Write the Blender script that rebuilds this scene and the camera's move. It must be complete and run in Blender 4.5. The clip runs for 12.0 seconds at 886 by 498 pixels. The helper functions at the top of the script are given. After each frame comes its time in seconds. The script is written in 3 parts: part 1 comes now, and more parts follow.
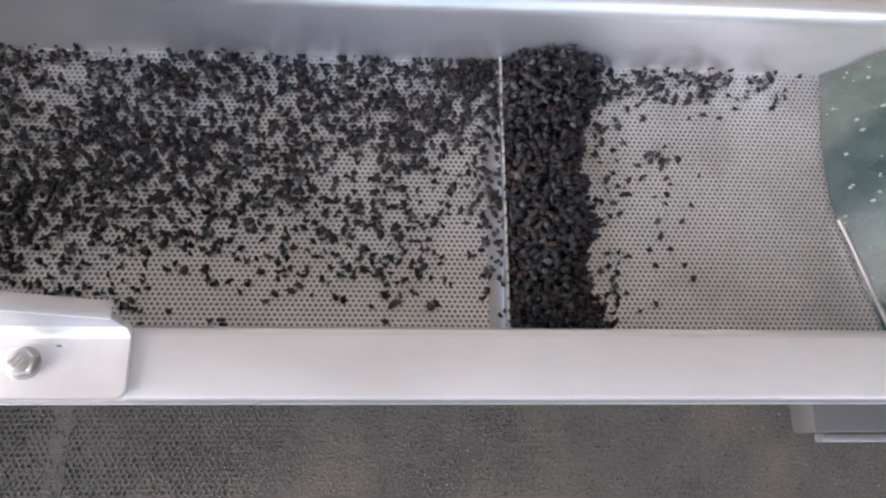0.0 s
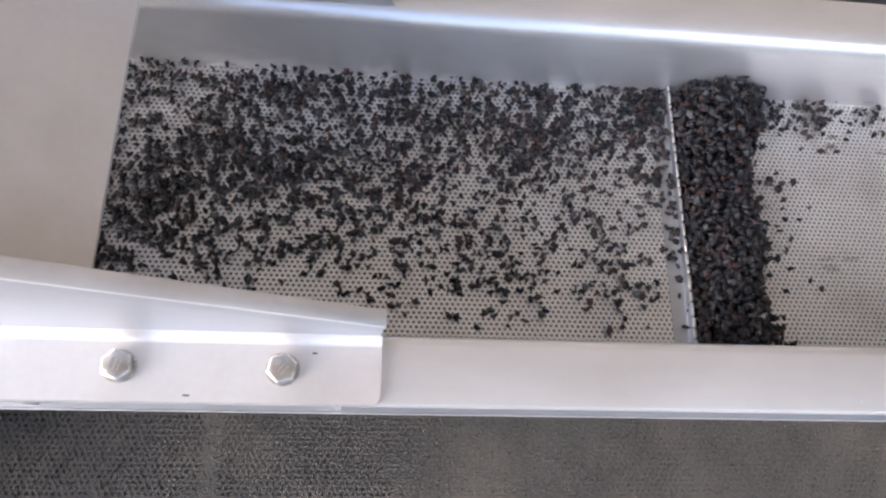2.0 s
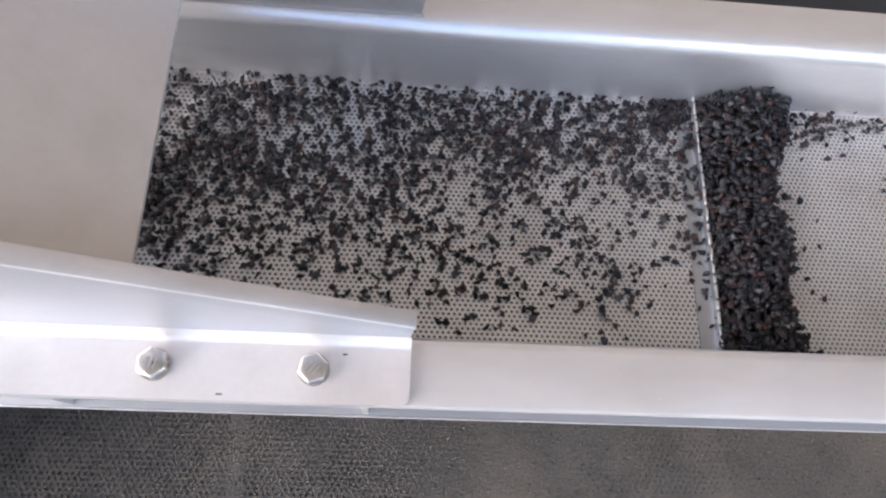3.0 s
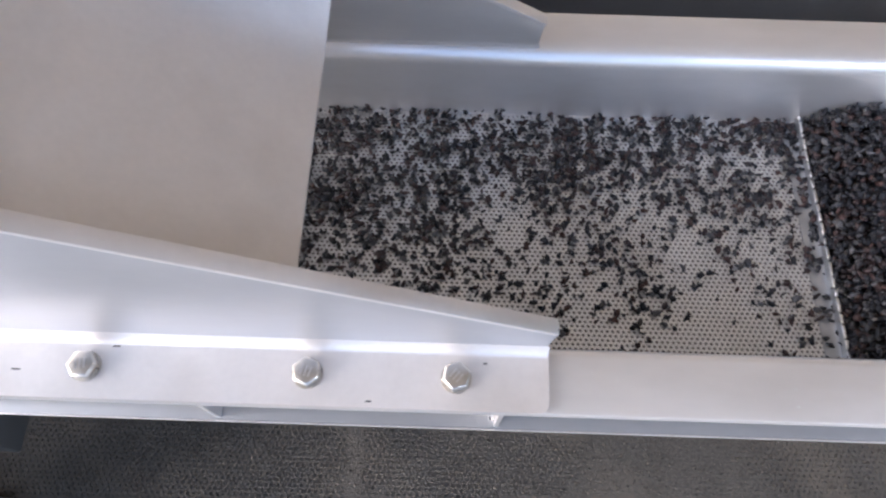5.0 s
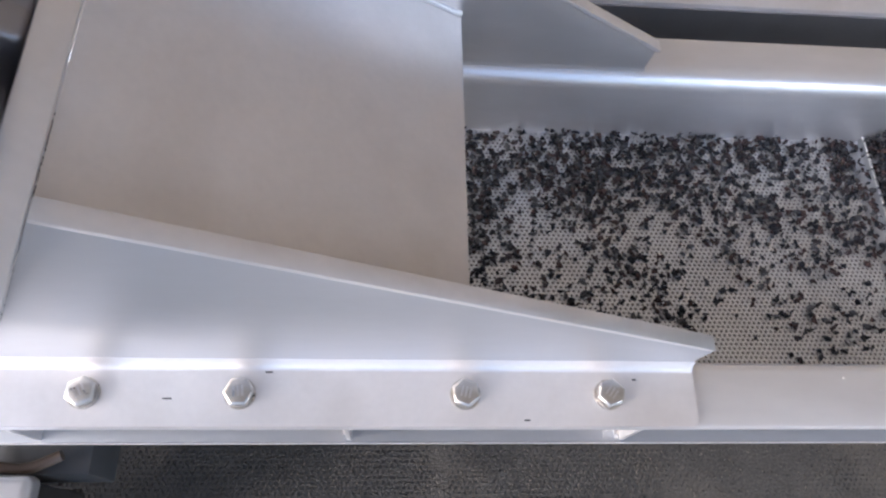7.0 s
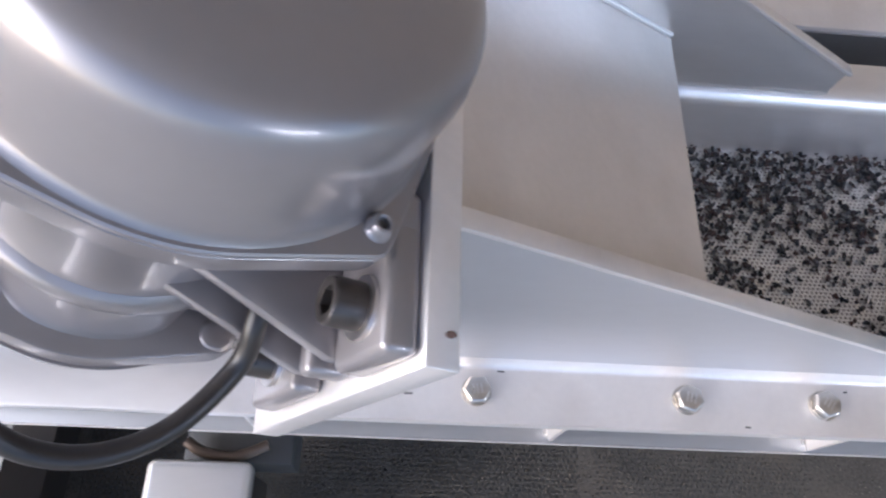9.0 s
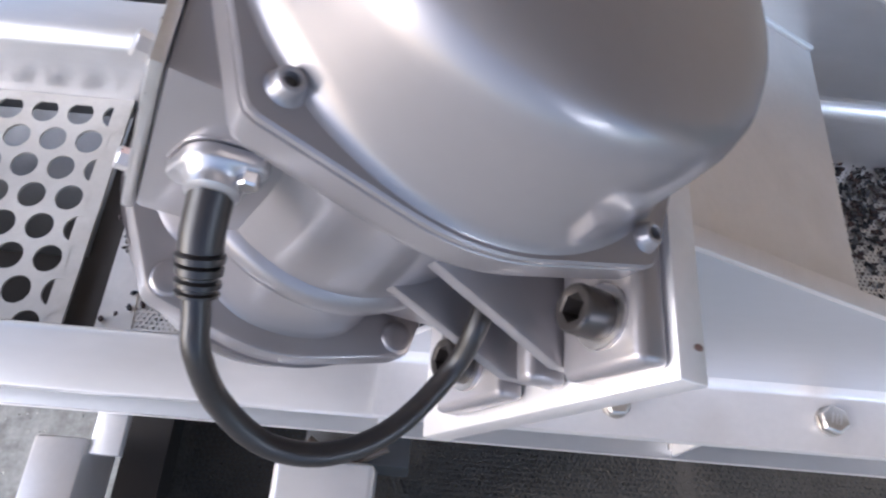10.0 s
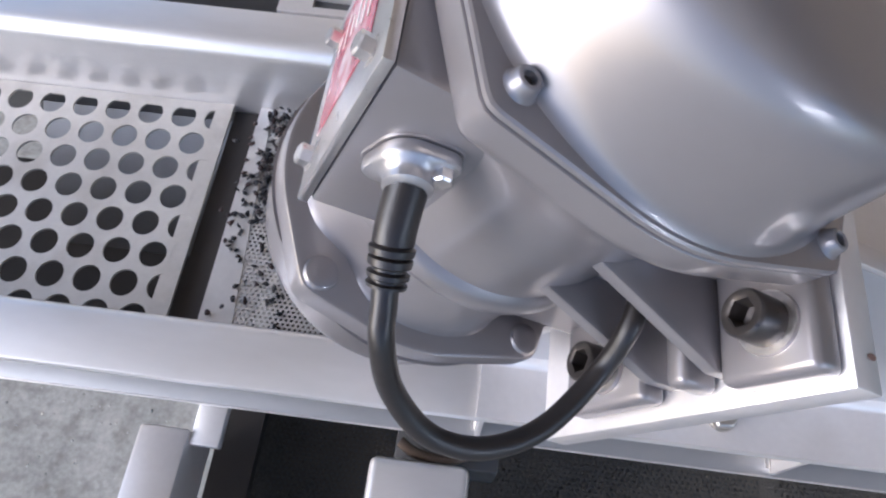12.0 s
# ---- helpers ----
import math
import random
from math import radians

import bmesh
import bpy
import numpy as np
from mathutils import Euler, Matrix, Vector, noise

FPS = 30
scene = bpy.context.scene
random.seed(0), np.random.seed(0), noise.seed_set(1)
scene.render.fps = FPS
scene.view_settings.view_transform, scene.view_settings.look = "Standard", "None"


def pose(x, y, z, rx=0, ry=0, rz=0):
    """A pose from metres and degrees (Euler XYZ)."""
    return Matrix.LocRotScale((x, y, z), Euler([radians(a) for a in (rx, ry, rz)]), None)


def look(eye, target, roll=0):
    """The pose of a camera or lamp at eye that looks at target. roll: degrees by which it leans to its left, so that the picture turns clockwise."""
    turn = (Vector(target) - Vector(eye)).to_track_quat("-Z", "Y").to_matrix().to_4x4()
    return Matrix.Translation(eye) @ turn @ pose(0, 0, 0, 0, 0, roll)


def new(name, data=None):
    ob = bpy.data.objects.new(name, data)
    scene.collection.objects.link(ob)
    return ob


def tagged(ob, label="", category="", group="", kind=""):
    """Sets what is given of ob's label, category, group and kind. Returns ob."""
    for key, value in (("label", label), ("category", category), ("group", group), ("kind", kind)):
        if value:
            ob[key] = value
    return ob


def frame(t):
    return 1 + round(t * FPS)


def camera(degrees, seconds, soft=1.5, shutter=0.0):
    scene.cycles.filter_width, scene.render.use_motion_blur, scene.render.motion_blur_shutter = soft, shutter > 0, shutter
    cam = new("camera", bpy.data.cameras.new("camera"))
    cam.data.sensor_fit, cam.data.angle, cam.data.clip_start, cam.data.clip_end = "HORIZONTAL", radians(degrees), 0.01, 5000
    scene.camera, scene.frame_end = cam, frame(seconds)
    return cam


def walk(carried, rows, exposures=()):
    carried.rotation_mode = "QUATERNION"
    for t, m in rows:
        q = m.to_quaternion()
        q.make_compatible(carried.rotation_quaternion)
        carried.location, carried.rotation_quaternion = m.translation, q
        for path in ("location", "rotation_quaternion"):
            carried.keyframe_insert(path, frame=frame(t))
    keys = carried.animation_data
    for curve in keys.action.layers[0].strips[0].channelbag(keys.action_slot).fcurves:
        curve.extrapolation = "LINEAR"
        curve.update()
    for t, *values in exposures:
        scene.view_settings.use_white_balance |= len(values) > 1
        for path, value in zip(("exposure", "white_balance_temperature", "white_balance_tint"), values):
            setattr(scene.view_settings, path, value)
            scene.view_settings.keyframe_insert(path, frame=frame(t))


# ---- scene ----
# ---------------------------------------------------------------- camera
cam = camera(66.05, 12.0, soft=2.2, shutter=0.4)
PATH = [  # seconds, x, y, z, pitch, roll, yaw
    (0, 0.2299, -0.0768, 1.2491, -73.88, -3.98, -0.29),
    (0.5, 0.1862, -0.0849, 1.2422, -72.44, -4.81, -0.33),
    (1, 0.1351, -0.0844, 1.2468, -72.43, -5.74, 0.00),
    (1.5, 0.0914, -0.0862, 1.2468, -72.05, -5.79, 0.46),
    (2, 0.0557, -0.0881, 1.2509, -71.87, -6.06, 0.33),
    (2.5, 0.0465, -0.0895, 1.2529, -71.54, -5.71, 0.61),
    (3, 0.0475, -0.0996, 1.2523, -70.37, -4.85, 1.19),
    (4.8, 0.0062, -0.1301, 1.2600, -66.67, -0.91, 1.99),
    (5, -0.0087, -0.1300, 1.2611, -66.44, -0.39, 1.80),
    (5.5, -0.0479, -0.1303, 1.2608, -65.65, -0.61, 1.05),
    (6, -0.0795, -0.1305, 1.2626, -65.45, -1.71, 0.26),
    (6.5, -0.1143, -0.1258, 1.2646, -65.79, -3.50, -0.42),
    (6.7, -0.1303, -0.1256, 1.2660, -65.81, -4.13, -0.70),
    (8.3, -0.2533, -0.1304, 1.2707, -65.29, -5.21, -0.23),
    (8.5, -0.2716, -0.1331, 1.2722, -65.24, -5.27, 0.31),
    (9, -0.3077, -0.1376, 1.2734, -65.06, -4.56, 1.40),
    (9.5, -0.3476, -0.1388, 1.2742, -64.74, -3.31, 2.54),
    (10, -0.3857, -0.1410, 1.2681, -64.67, -3.12, 4.13),
    (10.5, -0.4126, -0.1435, 1.2678, -64.46, -2.56, 5.72),
    (11, -0.4278, -0.1459, 1.2676, -64.27, -2.09, 6.93),
    (11.5, -0.4334, -0.1506, 1.2698, -64.08, -1.57, 6.92),
    (12, -0.4324, -0.1522, 1.2693, -63.80, -0.93, 7.09),
]
walk(cam, [(t, pose(x, y, z, 90 + pitch, roll, yaw)) for t, x, y, z, pitch, roll, yaw in PATH],
     exposures=[(0, 0.97, 5830, 14), (3.0, 1.09, 5800, 14), (5.5, 0.87, 5690, 14), (8.5, 0.78, 5640, 14.5), (10.0, 0.67, 5560, 14.5), (12, 0.44, 5530, 14.5)])
# ---------------------------------------------------------------- light
world = bpy.data.worlds.new("sky")
scene.world = world
world.use_nodes = True
wn = world.node_tree
sky = wn.nodes.new("ShaderNodeTexSky")
sky.sky_type = "NISHITA"
sky.sun_disc = False
sky.sun_elevation = radians(24)
sky.sun_rotation = radians(246)
sky.dust_density = 2.0
sky.air_density = 1.0
hazy = wn.nodes.new("ShaderNodeHueSaturation")   # a thin white overcast
hazy.inputs["Saturation"].default_value = 1.0
wn.links.new(sky.outputs["Color"], hazy.inputs["Color"])
wn.links.new(hazy.outputs["Color"], wn.nodes["Background"].inputs["Color"])
wn.nodes["Background"].inputs["Strength"].default_value = 0.20
sun = new("sun", bpy.data.lights.new("sun", "SUN"))
sun.data.energy = 1.3
sun.data.angle = radians(45)
sun.data.color = (0.965, 0.985, 1.0)
sun.matrix_world = look((-2.5, -1.1, 1.2), (0, 0, 0))


# ---------------------------------------------------------------- materials
def material(name, color, rough, metal=0.0, var=0.1, scale=30.0, stretch=(1, 1, 1), bump=0.0, bump_scale=300.0,
             fine=0.06, coat=0.0, bump_detail=4, dirt=None, dirt_amount=0.0, dirt_scale=8.0, island=0.0):
    m = bpy.data.materials.new(name)
    m.use_nodes = True
    nt = m.node_tree
    b = nt.nodes["Principled BSDF"]
    b.inputs["Metallic"].default_value = metal
    if coat:
        b.inputs["Coat Weight"].default_value = coat
        b.inputs["Coat Roughness"].default_value = 0.09
    tc = nt.nodes.new("ShaderNodeTexCoord")
    mp = nt.nodes.new("ShaderNodeMapping")
    mp.inputs["Scale"].default_value = stretch
    nt.links.new(tc.outputs["Object"], mp.inputs["Vector"])

    def noise_node(sc, detail):
        n = nt.nodes.new("ShaderNodeTexNoise")
        n.inputs["Scale"].default_value = sc
        n.inputs["Detail"].default_value = detail
        nt.links.new(mp.outputs["Vector"], n.inputs["Vector"])
        return n.outputs["Fac"]

    def math_node(op, a, c):
        n = nt.nodes.new("ShaderNodeMath")
        n.operation = op
        for i, v in enumerate((a, c)):
            if isinstance(v, (int, float)):
                n.inputs[i].default_value = v
            else:
                nt.links.new(v, n.inputs[i])
        return n.outputs[0]

    big, small = noise_node(scale, 3), noise_node(scale * 14, 2)
    f = math_node("ADD", math_node("MULTIPLY", math_node("SUBTRACT", big, 0.5), 2 * var),
                  math_node("MULTIPLY", math_node("SUBTRACT", small, 0.5), 2 * fine))
    if island:
        geo = nt.nodes.new("ShaderNodeNewGeometry")
        f = math_node("ADD", f, math_node("MULTIPLY", math_node("SUBTRACT", geo.outputs["Random Per Island"], 0.5), 2 * island))
    gain = math_node("ADD", f, 1.0)
    mix = nt.nodes.new("ShaderNodeVectorMath")
    mix.operation = "SCALE"
    mix.inputs[0].default_value = color
    nt.links.new(gain, mix.inputs["Scale"])
    out = mix.outputs[0]
    if dirt:
        dn = noise_node(dirt_scale, 5)
        ramp = nt.nodes.new("ShaderNodeMapRange")
        ramp.inputs["From Min"].default_value = 0.48
        ramp.inputs["From Max"].default_value = 0.7
        ramp.inputs["To Max"].default_value = dirt_amount
        nt.links.new(dn, ramp.inputs["Value"])
        mx = nt.nodes.new("ShaderNodeMix")
        mx.data_type = "RGBA"
        nt.links.new(ramp.outputs["Result"], mx.inputs["Factor"])
        nt.links.new(out, mx.inputs["A"])
        mx.inputs["B"].default_value = (*dirt, 1)
        out = mx.outputs["Result"]
    nt.links.new(out, b.inputs["Base Color"])
    nt.links.new(math_node("ADD", math_node("MULTIPLY", math_node("SUBTRACT", big, 0.5), 0.16), rough), b.inputs["Roughness"])
    if bump:
        bn = nt.nodes.new("ShaderNodeBump")
        bn.inputs["Strength"].default_value = bump
        bn.inputs["Distance"].default_value = 0.001
        nt.links.new(noise_node(bump_scale, bump_detail), bn.inputs["Height"])
        nt.links.new(bn.outputs["Normal"], b.inputs["Normal"])
    return m


def vary_pieces(m):
    """Each piece takes its own tone between blackish, brown and dull grey."""
    nt = m.node_tree
    b = nt.nodes["Principled BSDF"]
    geo = nt.nodes.new("ShaderNodeNewGeometry")
    ramp = nt.nodes.new("ShaderNodeValToRGB")
    ramp.color_ramp.interpolation = "LINEAR"
    stops = [(0.0, (0.010, 0.010, 0.013)), (0.45, (0.026, 0.025, 0.029)), (0.66, (0.066, 0.034, 0.029)), (0.78, (0.030, 0.028, 0.030)), (1.0, (0.125, 0.118, 0.118))]
    while len(ramp.color_ramp.elements) < len(stops):
        ramp.color_ramp.elements.new(0.5)
    for e, (p, c) in zip(ramp.color_ramp.elements, stops):
        e.position, e.color = p, (*c, 1)
    nt.links.new(geo.outputs["Random Per Island"], ramp.inputs["Fac"])
    grain = nt.nodes.new("ShaderNodeTexNoise")
    grain.inputs["Scale"].default_value = 420
    mul = nt.nodes.new("ShaderNodeVectorMath")
    mul.operation = "SCALE"
    up = nt.nodes.new("ShaderNodeMath")
    up.operation = "MULTIPLY_ADD"
    up.inputs[1].default_value, up.inputs[2].default_value = 1.6, 0.2
    nt.links.new(grain.outputs["Fac"], up.inputs[0])
    nt.links.new(ramp.outputs["Color"], mul.inputs[0])
    nt.links.new(up.outputs[0], mul.inputs["Scale"])
    nt.links.new(mul.outputs[0], b.inputs["Base Color"])
    b.inputs["Specular IOR Level"].default_value = 0.35


STEEL = material("brushed_steel", (0.79, 0.77, 0.765), 0.36, 0.74, 0.09, 9, (0.35, 1, 1), bump=0.05, bump_scale=500, fine=0.035, dirt=(0.50, 0.46, 0.42), dirt_amount=0.35, dirt_scale=11)
DECK = material("perforated_steel", (0.74, 0.72, 0.705), 0.45, 0.75, 0.10, 12, dirt=(0.32, 0.28, 0.24), dirt_amount=0.3, dirt_scale=14)
GRID = material("dusty_punched_steel", (0.62, 0.585, 0.54), 0.5, 0.6, 0.12, 14, fine=0.06, dirt=(0.33, 0.29, 0.24), dirt_amount=0.4, dirt_scale=16)
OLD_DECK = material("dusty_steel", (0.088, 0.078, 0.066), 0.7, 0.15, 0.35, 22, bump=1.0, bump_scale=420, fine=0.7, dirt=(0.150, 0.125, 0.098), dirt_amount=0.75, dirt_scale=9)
# near gusset only: steel toned down against the sunlight on it
WEB = material("shade_toned_gusset_steel", (0.53, 0.525, 0.54), 0.46, 0.7, 0.05, 10, (0.4, 1, 1), bump=0.06, bump_scale=300, fine=0.03)
MILD = material("plate_steel", (0.80, 0.765, 0.75), 0.40, 0.66, 0.08, 14, bump=0.08, bump_scale=220, fine=0.04, dirt=(0.52, 0.47, 0.43), dirt_amount=0.3, dirt_scale=12)
PAINT = material("silver_grey_enamel", (0.272, 0.251, 0.254), 0.34, 0.45, 0.05, 12, bump=0.10, bump_scale=24, bump_detail=0, fine=0.03, coat=0.6)
ZINC = material("zinc", (0.74, 0.715, 0.70), 0.3, 1.0, 0.12, 120, bump=0.2, bump_scale=500)
BOLT = material("bolt_steel", (0.58, 0.54, 0.49), 0.30, 1.0, 0.2, 160, bump=0.3, bump_scale=600)
DARK_BOLT = material("black_oxide_steel", (0.075, 0.066, 0.062), 0.30, 0.6, 0.2, 150)
RUBBER = material("black_rubber", (0.020, 0.0165, 0.0155), 0.35, 0.0, 0.2, 90, bump=0.1, bump_scale=400)
GRAIN = material("dark_dried_leaf", (0.024, 0.021, 0.020), 0.55, 0.0, 0.3, 250, bump=0.5, bump_scale=900, island=0.6)
vary_pieces(GRAIN)
CONCRETE = material("concrete", (0.40, 0.38, 0.335), 0.88, 0.0, 0.45, 7, bump=0.8, bump_scale=90, fine=0.35,
                    dirt=(0.20, 0.18, 0.15), dirt_amount=0.7, dirt_scale=30)
GREEN = material("wet_green_belt", (0.068, 0.100, 0.082), 0.30, 0.0, 0.45, 30, bump=0.5, bump_scale=120, coat=0.35, fine=0.2, dirt=(0.16, 0.19, 0.17), dirt_amount=0.5, dirt_scale=35)
WET = material("water_drop", (0.30, 0.34, 0.32), 0.06, 0.0, 0.1, 80)
RED = material("red_print", (0.40, 0.10, 0.13), 0.22, 0.0, 0.25, 80, dirt=(0.72, 0.66, 0.66), dirt_amount=0.9, dirt_scale=45)
WHITE = material("white_print", (0.75, 0.74, 0.72), 0.4, 0.0, 0.05, 80)
CAST = material("bare_casting", (0.46, 0.445, 0.45), 0.32, 0.75, 0.12, 60, bump=0.15, bump_scale=300)
RUST = material("rust_spot", (0.24, 0.15, 0.12), 0.8, 0.0, 0.2, 300)
COPPER = material("brown_hose", (0.15, 0.11, 0.085), 0.35, 0.2, 0.15, 60)
# trough steel toned down by the shade under the flange
CHANNEL = material("shade_toned_steel", (0.44, 0.445, 0.46), 0.42, 0.8, 0.06, 10, (0.4, 1, 1), bump=0.05, bump_scale=300)
# dull chute steel, also the shade tone of recessed faces
CHUTE = material("dull_and_shade_toned_steel", (0.30, 0.30, 0.31), 0.4, 0.8, 0.15, 20, bump=0.2, bump_scale=120)
# near-black brown, also the painted shade in gaps and under plates
PIT = material("dark_steel_and_shade", (0.045, 0.038, 0.034), 0.6, 0.2, 0.3, 20)
WALL = material("pale_wall", (0.74, 0.67, 0.60), 0.8, 0.0, 0.08, 1.5)
DARK_WALL = material("brown_wall", (0.28, 0.24, 0.20), 0.8, 0.0, 0.1, 1.5)
GLOW = bpy.data.materials.new("glowing_tube")
GLOW.use_nodes = True
GLOW.node_tree.nodes["Principled BSDF"].inputs["Emission Color"].default_value = (1.0, 0.98, 0.95, 1)
GLOW.node_tree.nodes["Principled BSDF"].inputs["Emission Strength"].default_value = 40.0
# dark grey, also the painted shade inside and below things
SHADE = material("dark_grey_steel_and_shade", (0.10, 0.098, 0.098), 0.5, 0.4, 0.1, 12)

# ---------------------------------------------------------------- builders
BASE = {}


def thing(name, at, label, category, group="", kind="", m=None):
    ob = new(name)
    ob.empty_display_size = 0.02
    ob.matrix_basis = m if m else Matrix.Translation(at)
    BASE[ob] = ob.matrix_basis.copy()
    return tagged(ob, label, category, group, kind)


def part(name, bm, mat, parent, label="", smooth=True, local=False):
    """One mesh under a thing or a part; bm is in world metres unless local."""
    if isinstance(bm, bmesh.types.BMesh):
        if not local:
            bm.transform(BASE[parent].inverted())
        me = bpy.data.meshes.new(name)
        bm.to_mesh(me)
        bm.free()
    else:
        v, f = bm
        me = bpy.data.meshes.new(name)
        inv = np.array(Matrix.Identity(4) if local else BASE[parent].inverted())
        v = np.asarray(v, float) @ inv[:3, :3].T + inv[:3, 3]
        me.from_pydata(v.tolist(), [], f)
    me.materials.append(mat)
    if smooth:
        me.polygons.foreach_set("use_smooth", [True] * len(me.polygons))
        me.set_sharp_from_angle(angle=radians(38))
    ob = new(name, me)
    ob.parent = parent
    BASE[ob] = BASE[parent].copy()
    if label:
        tagged(ob, label)
    return ob


def join(*bms):
    out = bmesh.new()
    for b in bms:
        me = bpy.data.meshes.new("tmp")
        b.to_mesh(me)
        b.free()
        out.from_mesh(me)
        bpy.data.meshes.remove(me)
    return out


def box(x0, x1, y0, y1, z0, z1, bevel=0.0, seg=2):
    bm = bmesh.new()
    bmesh.ops.create_cube(bm, size=1)
    bmesh.ops.scale(bm, vec=(x1 - x0, y1 - y0, z1 - z0), verts=bm.verts)
    bmesh.ops.translate(bm, vec=((x0 + x1) / 2, (y0 + y1) / 2, (z0 + z1) / 2), verts=bm.verts)
    if bevel:
        bmesh.ops.bevel(bm, geom=bm.edges[:], offset=bevel, segments=seg, affect="EDGES", profile=0.5)
    return bm


def prism(points, axis, a, b, bevel=0.0):
    """A flat outline of (u, v), extruded from a to b along the axis x, y or z."""
    bm = bmesh.new()
    place = {"x": lambda u, v, w: (w, u, v), "y": lambda u, v, w: (u, w, v), "z": lambda u, v, w: (u, v, w)}[axis]
    f = bm.faces.new([bm.verts.new(place(u, v, a)) for u, v in points])
    r = bmesh.ops.extrude_face_region(bm, geom=[f])
    move = Vector(place(0, 0, b)) - Vector(place(0, 0, a))
    bmesh.ops.translate(bm, vec=move, verts=[g for g in r["geom"] if isinstance(g, bmesh.types.BMVert)])
    bmesh.ops.recalc_face_normals(bm, faces=bm.faces)
    if bevel:
        bmesh.ops.bevel(bm, geom=bm.edges[:], offset=bevel, segments=2, affect="EDGES", profile=0.5)
    return bm


def profile_strip(points, x0, x1, thick, steps=1):
    """A bent sheet: the line of (y, z) points swept along x, with a thickness laid on its left side."""
    pts = [Vector(p) for p in points]
    off = []
    for i, p in enumerate(pts):
        d = (pts[min(i + 1, len(pts) - 1)] - pts[max(i - 1, 0)]).normalized()
        off.append(p + Vector((-d.y, d.x)) * thick)
    loop = pts + off[::-1]
    bm = bmesh.new()
    rings = [[bm.verts.new((x0 + (x1 - x0) * k / steps, p.x, p.y)) for p in loop] for k in range(steps + 1)]
    n = len(loop)
    for ra, rb in zip(rings, rings[1:]):
        for i in range(n):
            bm.faces.new((ra[i], ra[(i + 1) % n], rb[(i + 1) % n], rb[i]))
    bm.faces.new(rings[0][::-1])
    bm.faces.new(rings[-1])
    bmesh.ops.recalc_face_normals(bm, faces=bm.faces)
    return bm


def lathe(profile, centre=(0, 0), seg=64, outline=None):
    """(radius, height) pairs turned about z; outline(angle) scales the radius."""
    bm = bmesh.new()
    rings = []
    for r, z in profile:
        ring = []
        for k in range(seg):
            a = 2 * math.pi * k / seg
            q = r * (outline(a) if outline else 1)
            ring.append(bm.verts.new((centre[0] + q * math.cos(a), centre[1] + q * math.sin(a), z)))
        rings.append(ring)
    for ra, rb in zip(rings, rings[1:]):
        for i in range(seg):
            bm.faces.new((ra[i], ra[(i + 1) % seg], rb[(i + 1) % seg], rb[i]))
    bm.faces.new(rings[0][::-1])
    bm.faces.new(rings[-1])
    bmesh.ops.recalc_face_normals(bm, faces=bm.faces)
    return bm


def loft(rings, centre=(0, 0), seg=192, caps=(True, True)):
    """Rings of (radius by angle, height), joined in order; the ends closed as caps says."""
    bm = bmesh.new()
    made_rings = []
    for reach, z in rings:
        ring = []
        for k in range(seg):
            a = 2 * math.pi * k / seg
            q = reach(a)
            ring.append(bm.verts.new((centre[0] + q * math.cos(a), centre[1] + q * math.sin(a), z)))
        made_rings.append(ring)
    for ra, rb in zip(made_rings, made_rings[1:]):
        for i in range(seg):
            bm.faces.new((ra[i], ra[(i + 1) % seg], rb[(i + 1) % seg], rb[i]))
    if caps[0]:
        bm.faces.new(made_rings[0][::-1])
    if caps[1]:
        bm.faces.new(made_rings[-1])
    bmesh.ops.recalc_face_normals(bm, faces=bm.faces)
    return bm


def round_of(r):
    return lambda a: r


def hex_of(r):
    return lambda a: r * math.cos(math.pi / 6) / math.cos(a % (math.pi / 3) - math.pi / 6)


def tube(points, radius, seg=14, per=6):
    """A round cable through the points; radius may be a function of the way 0..1."""
    pts = [Vector(p) for p in points]
    line = []
    for i in range(len(pts) - 1):
        p0, p1, p2, p3 = pts[max(i - 1, 0)], pts[i], pts[i + 1], pts[min(i + 2, len(pts) - 1)]
        for k in range(per):
            t = k / per
            line.append(0.5 * ((2 * p1) + (p2 - p0) * t + (2 * p0 - 5 * p1 + 4 * p2 - p3) * t * t + (3 * p1 - p0 - 3 * p2 + p3) * t ** 3))
    line.append(pts[-1])
    bm = bmesh.new()
    rings, up = [], None
    for i, p in enumerate(line):
        d = (line[min(i + 1, len(line) - 1)] - line[max(i - 1, 0)]).normalized()
        if up is None:
            up = d.orthogonal().normalized()
        up = (up - d * up.dot(d)).normalized()
        side = d.cross(up)
        r = radius(i / (len(line) - 1)) if callable(radius) else radius
        rings.append([bm.verts.new(p + (up * math.cos(2 * math.pi * k / seg) + side * math.sin(2 * math.pi * k / seg)) * r) for k in range(seg)])
    for ra, rb in zip(rings, rings[1:]):
        for i in range(seg):
            bm.faces.new((ra[i], ra[(i + 1) % seg], rb[(i + 1) % seg], rb[i]))
    bm.faces.new(rings[0][::-1])
    bm.faces.new(rings[-1])
    bmesh.ops.recalc_face_normals(bm, faces=bm.faces)
    return bm


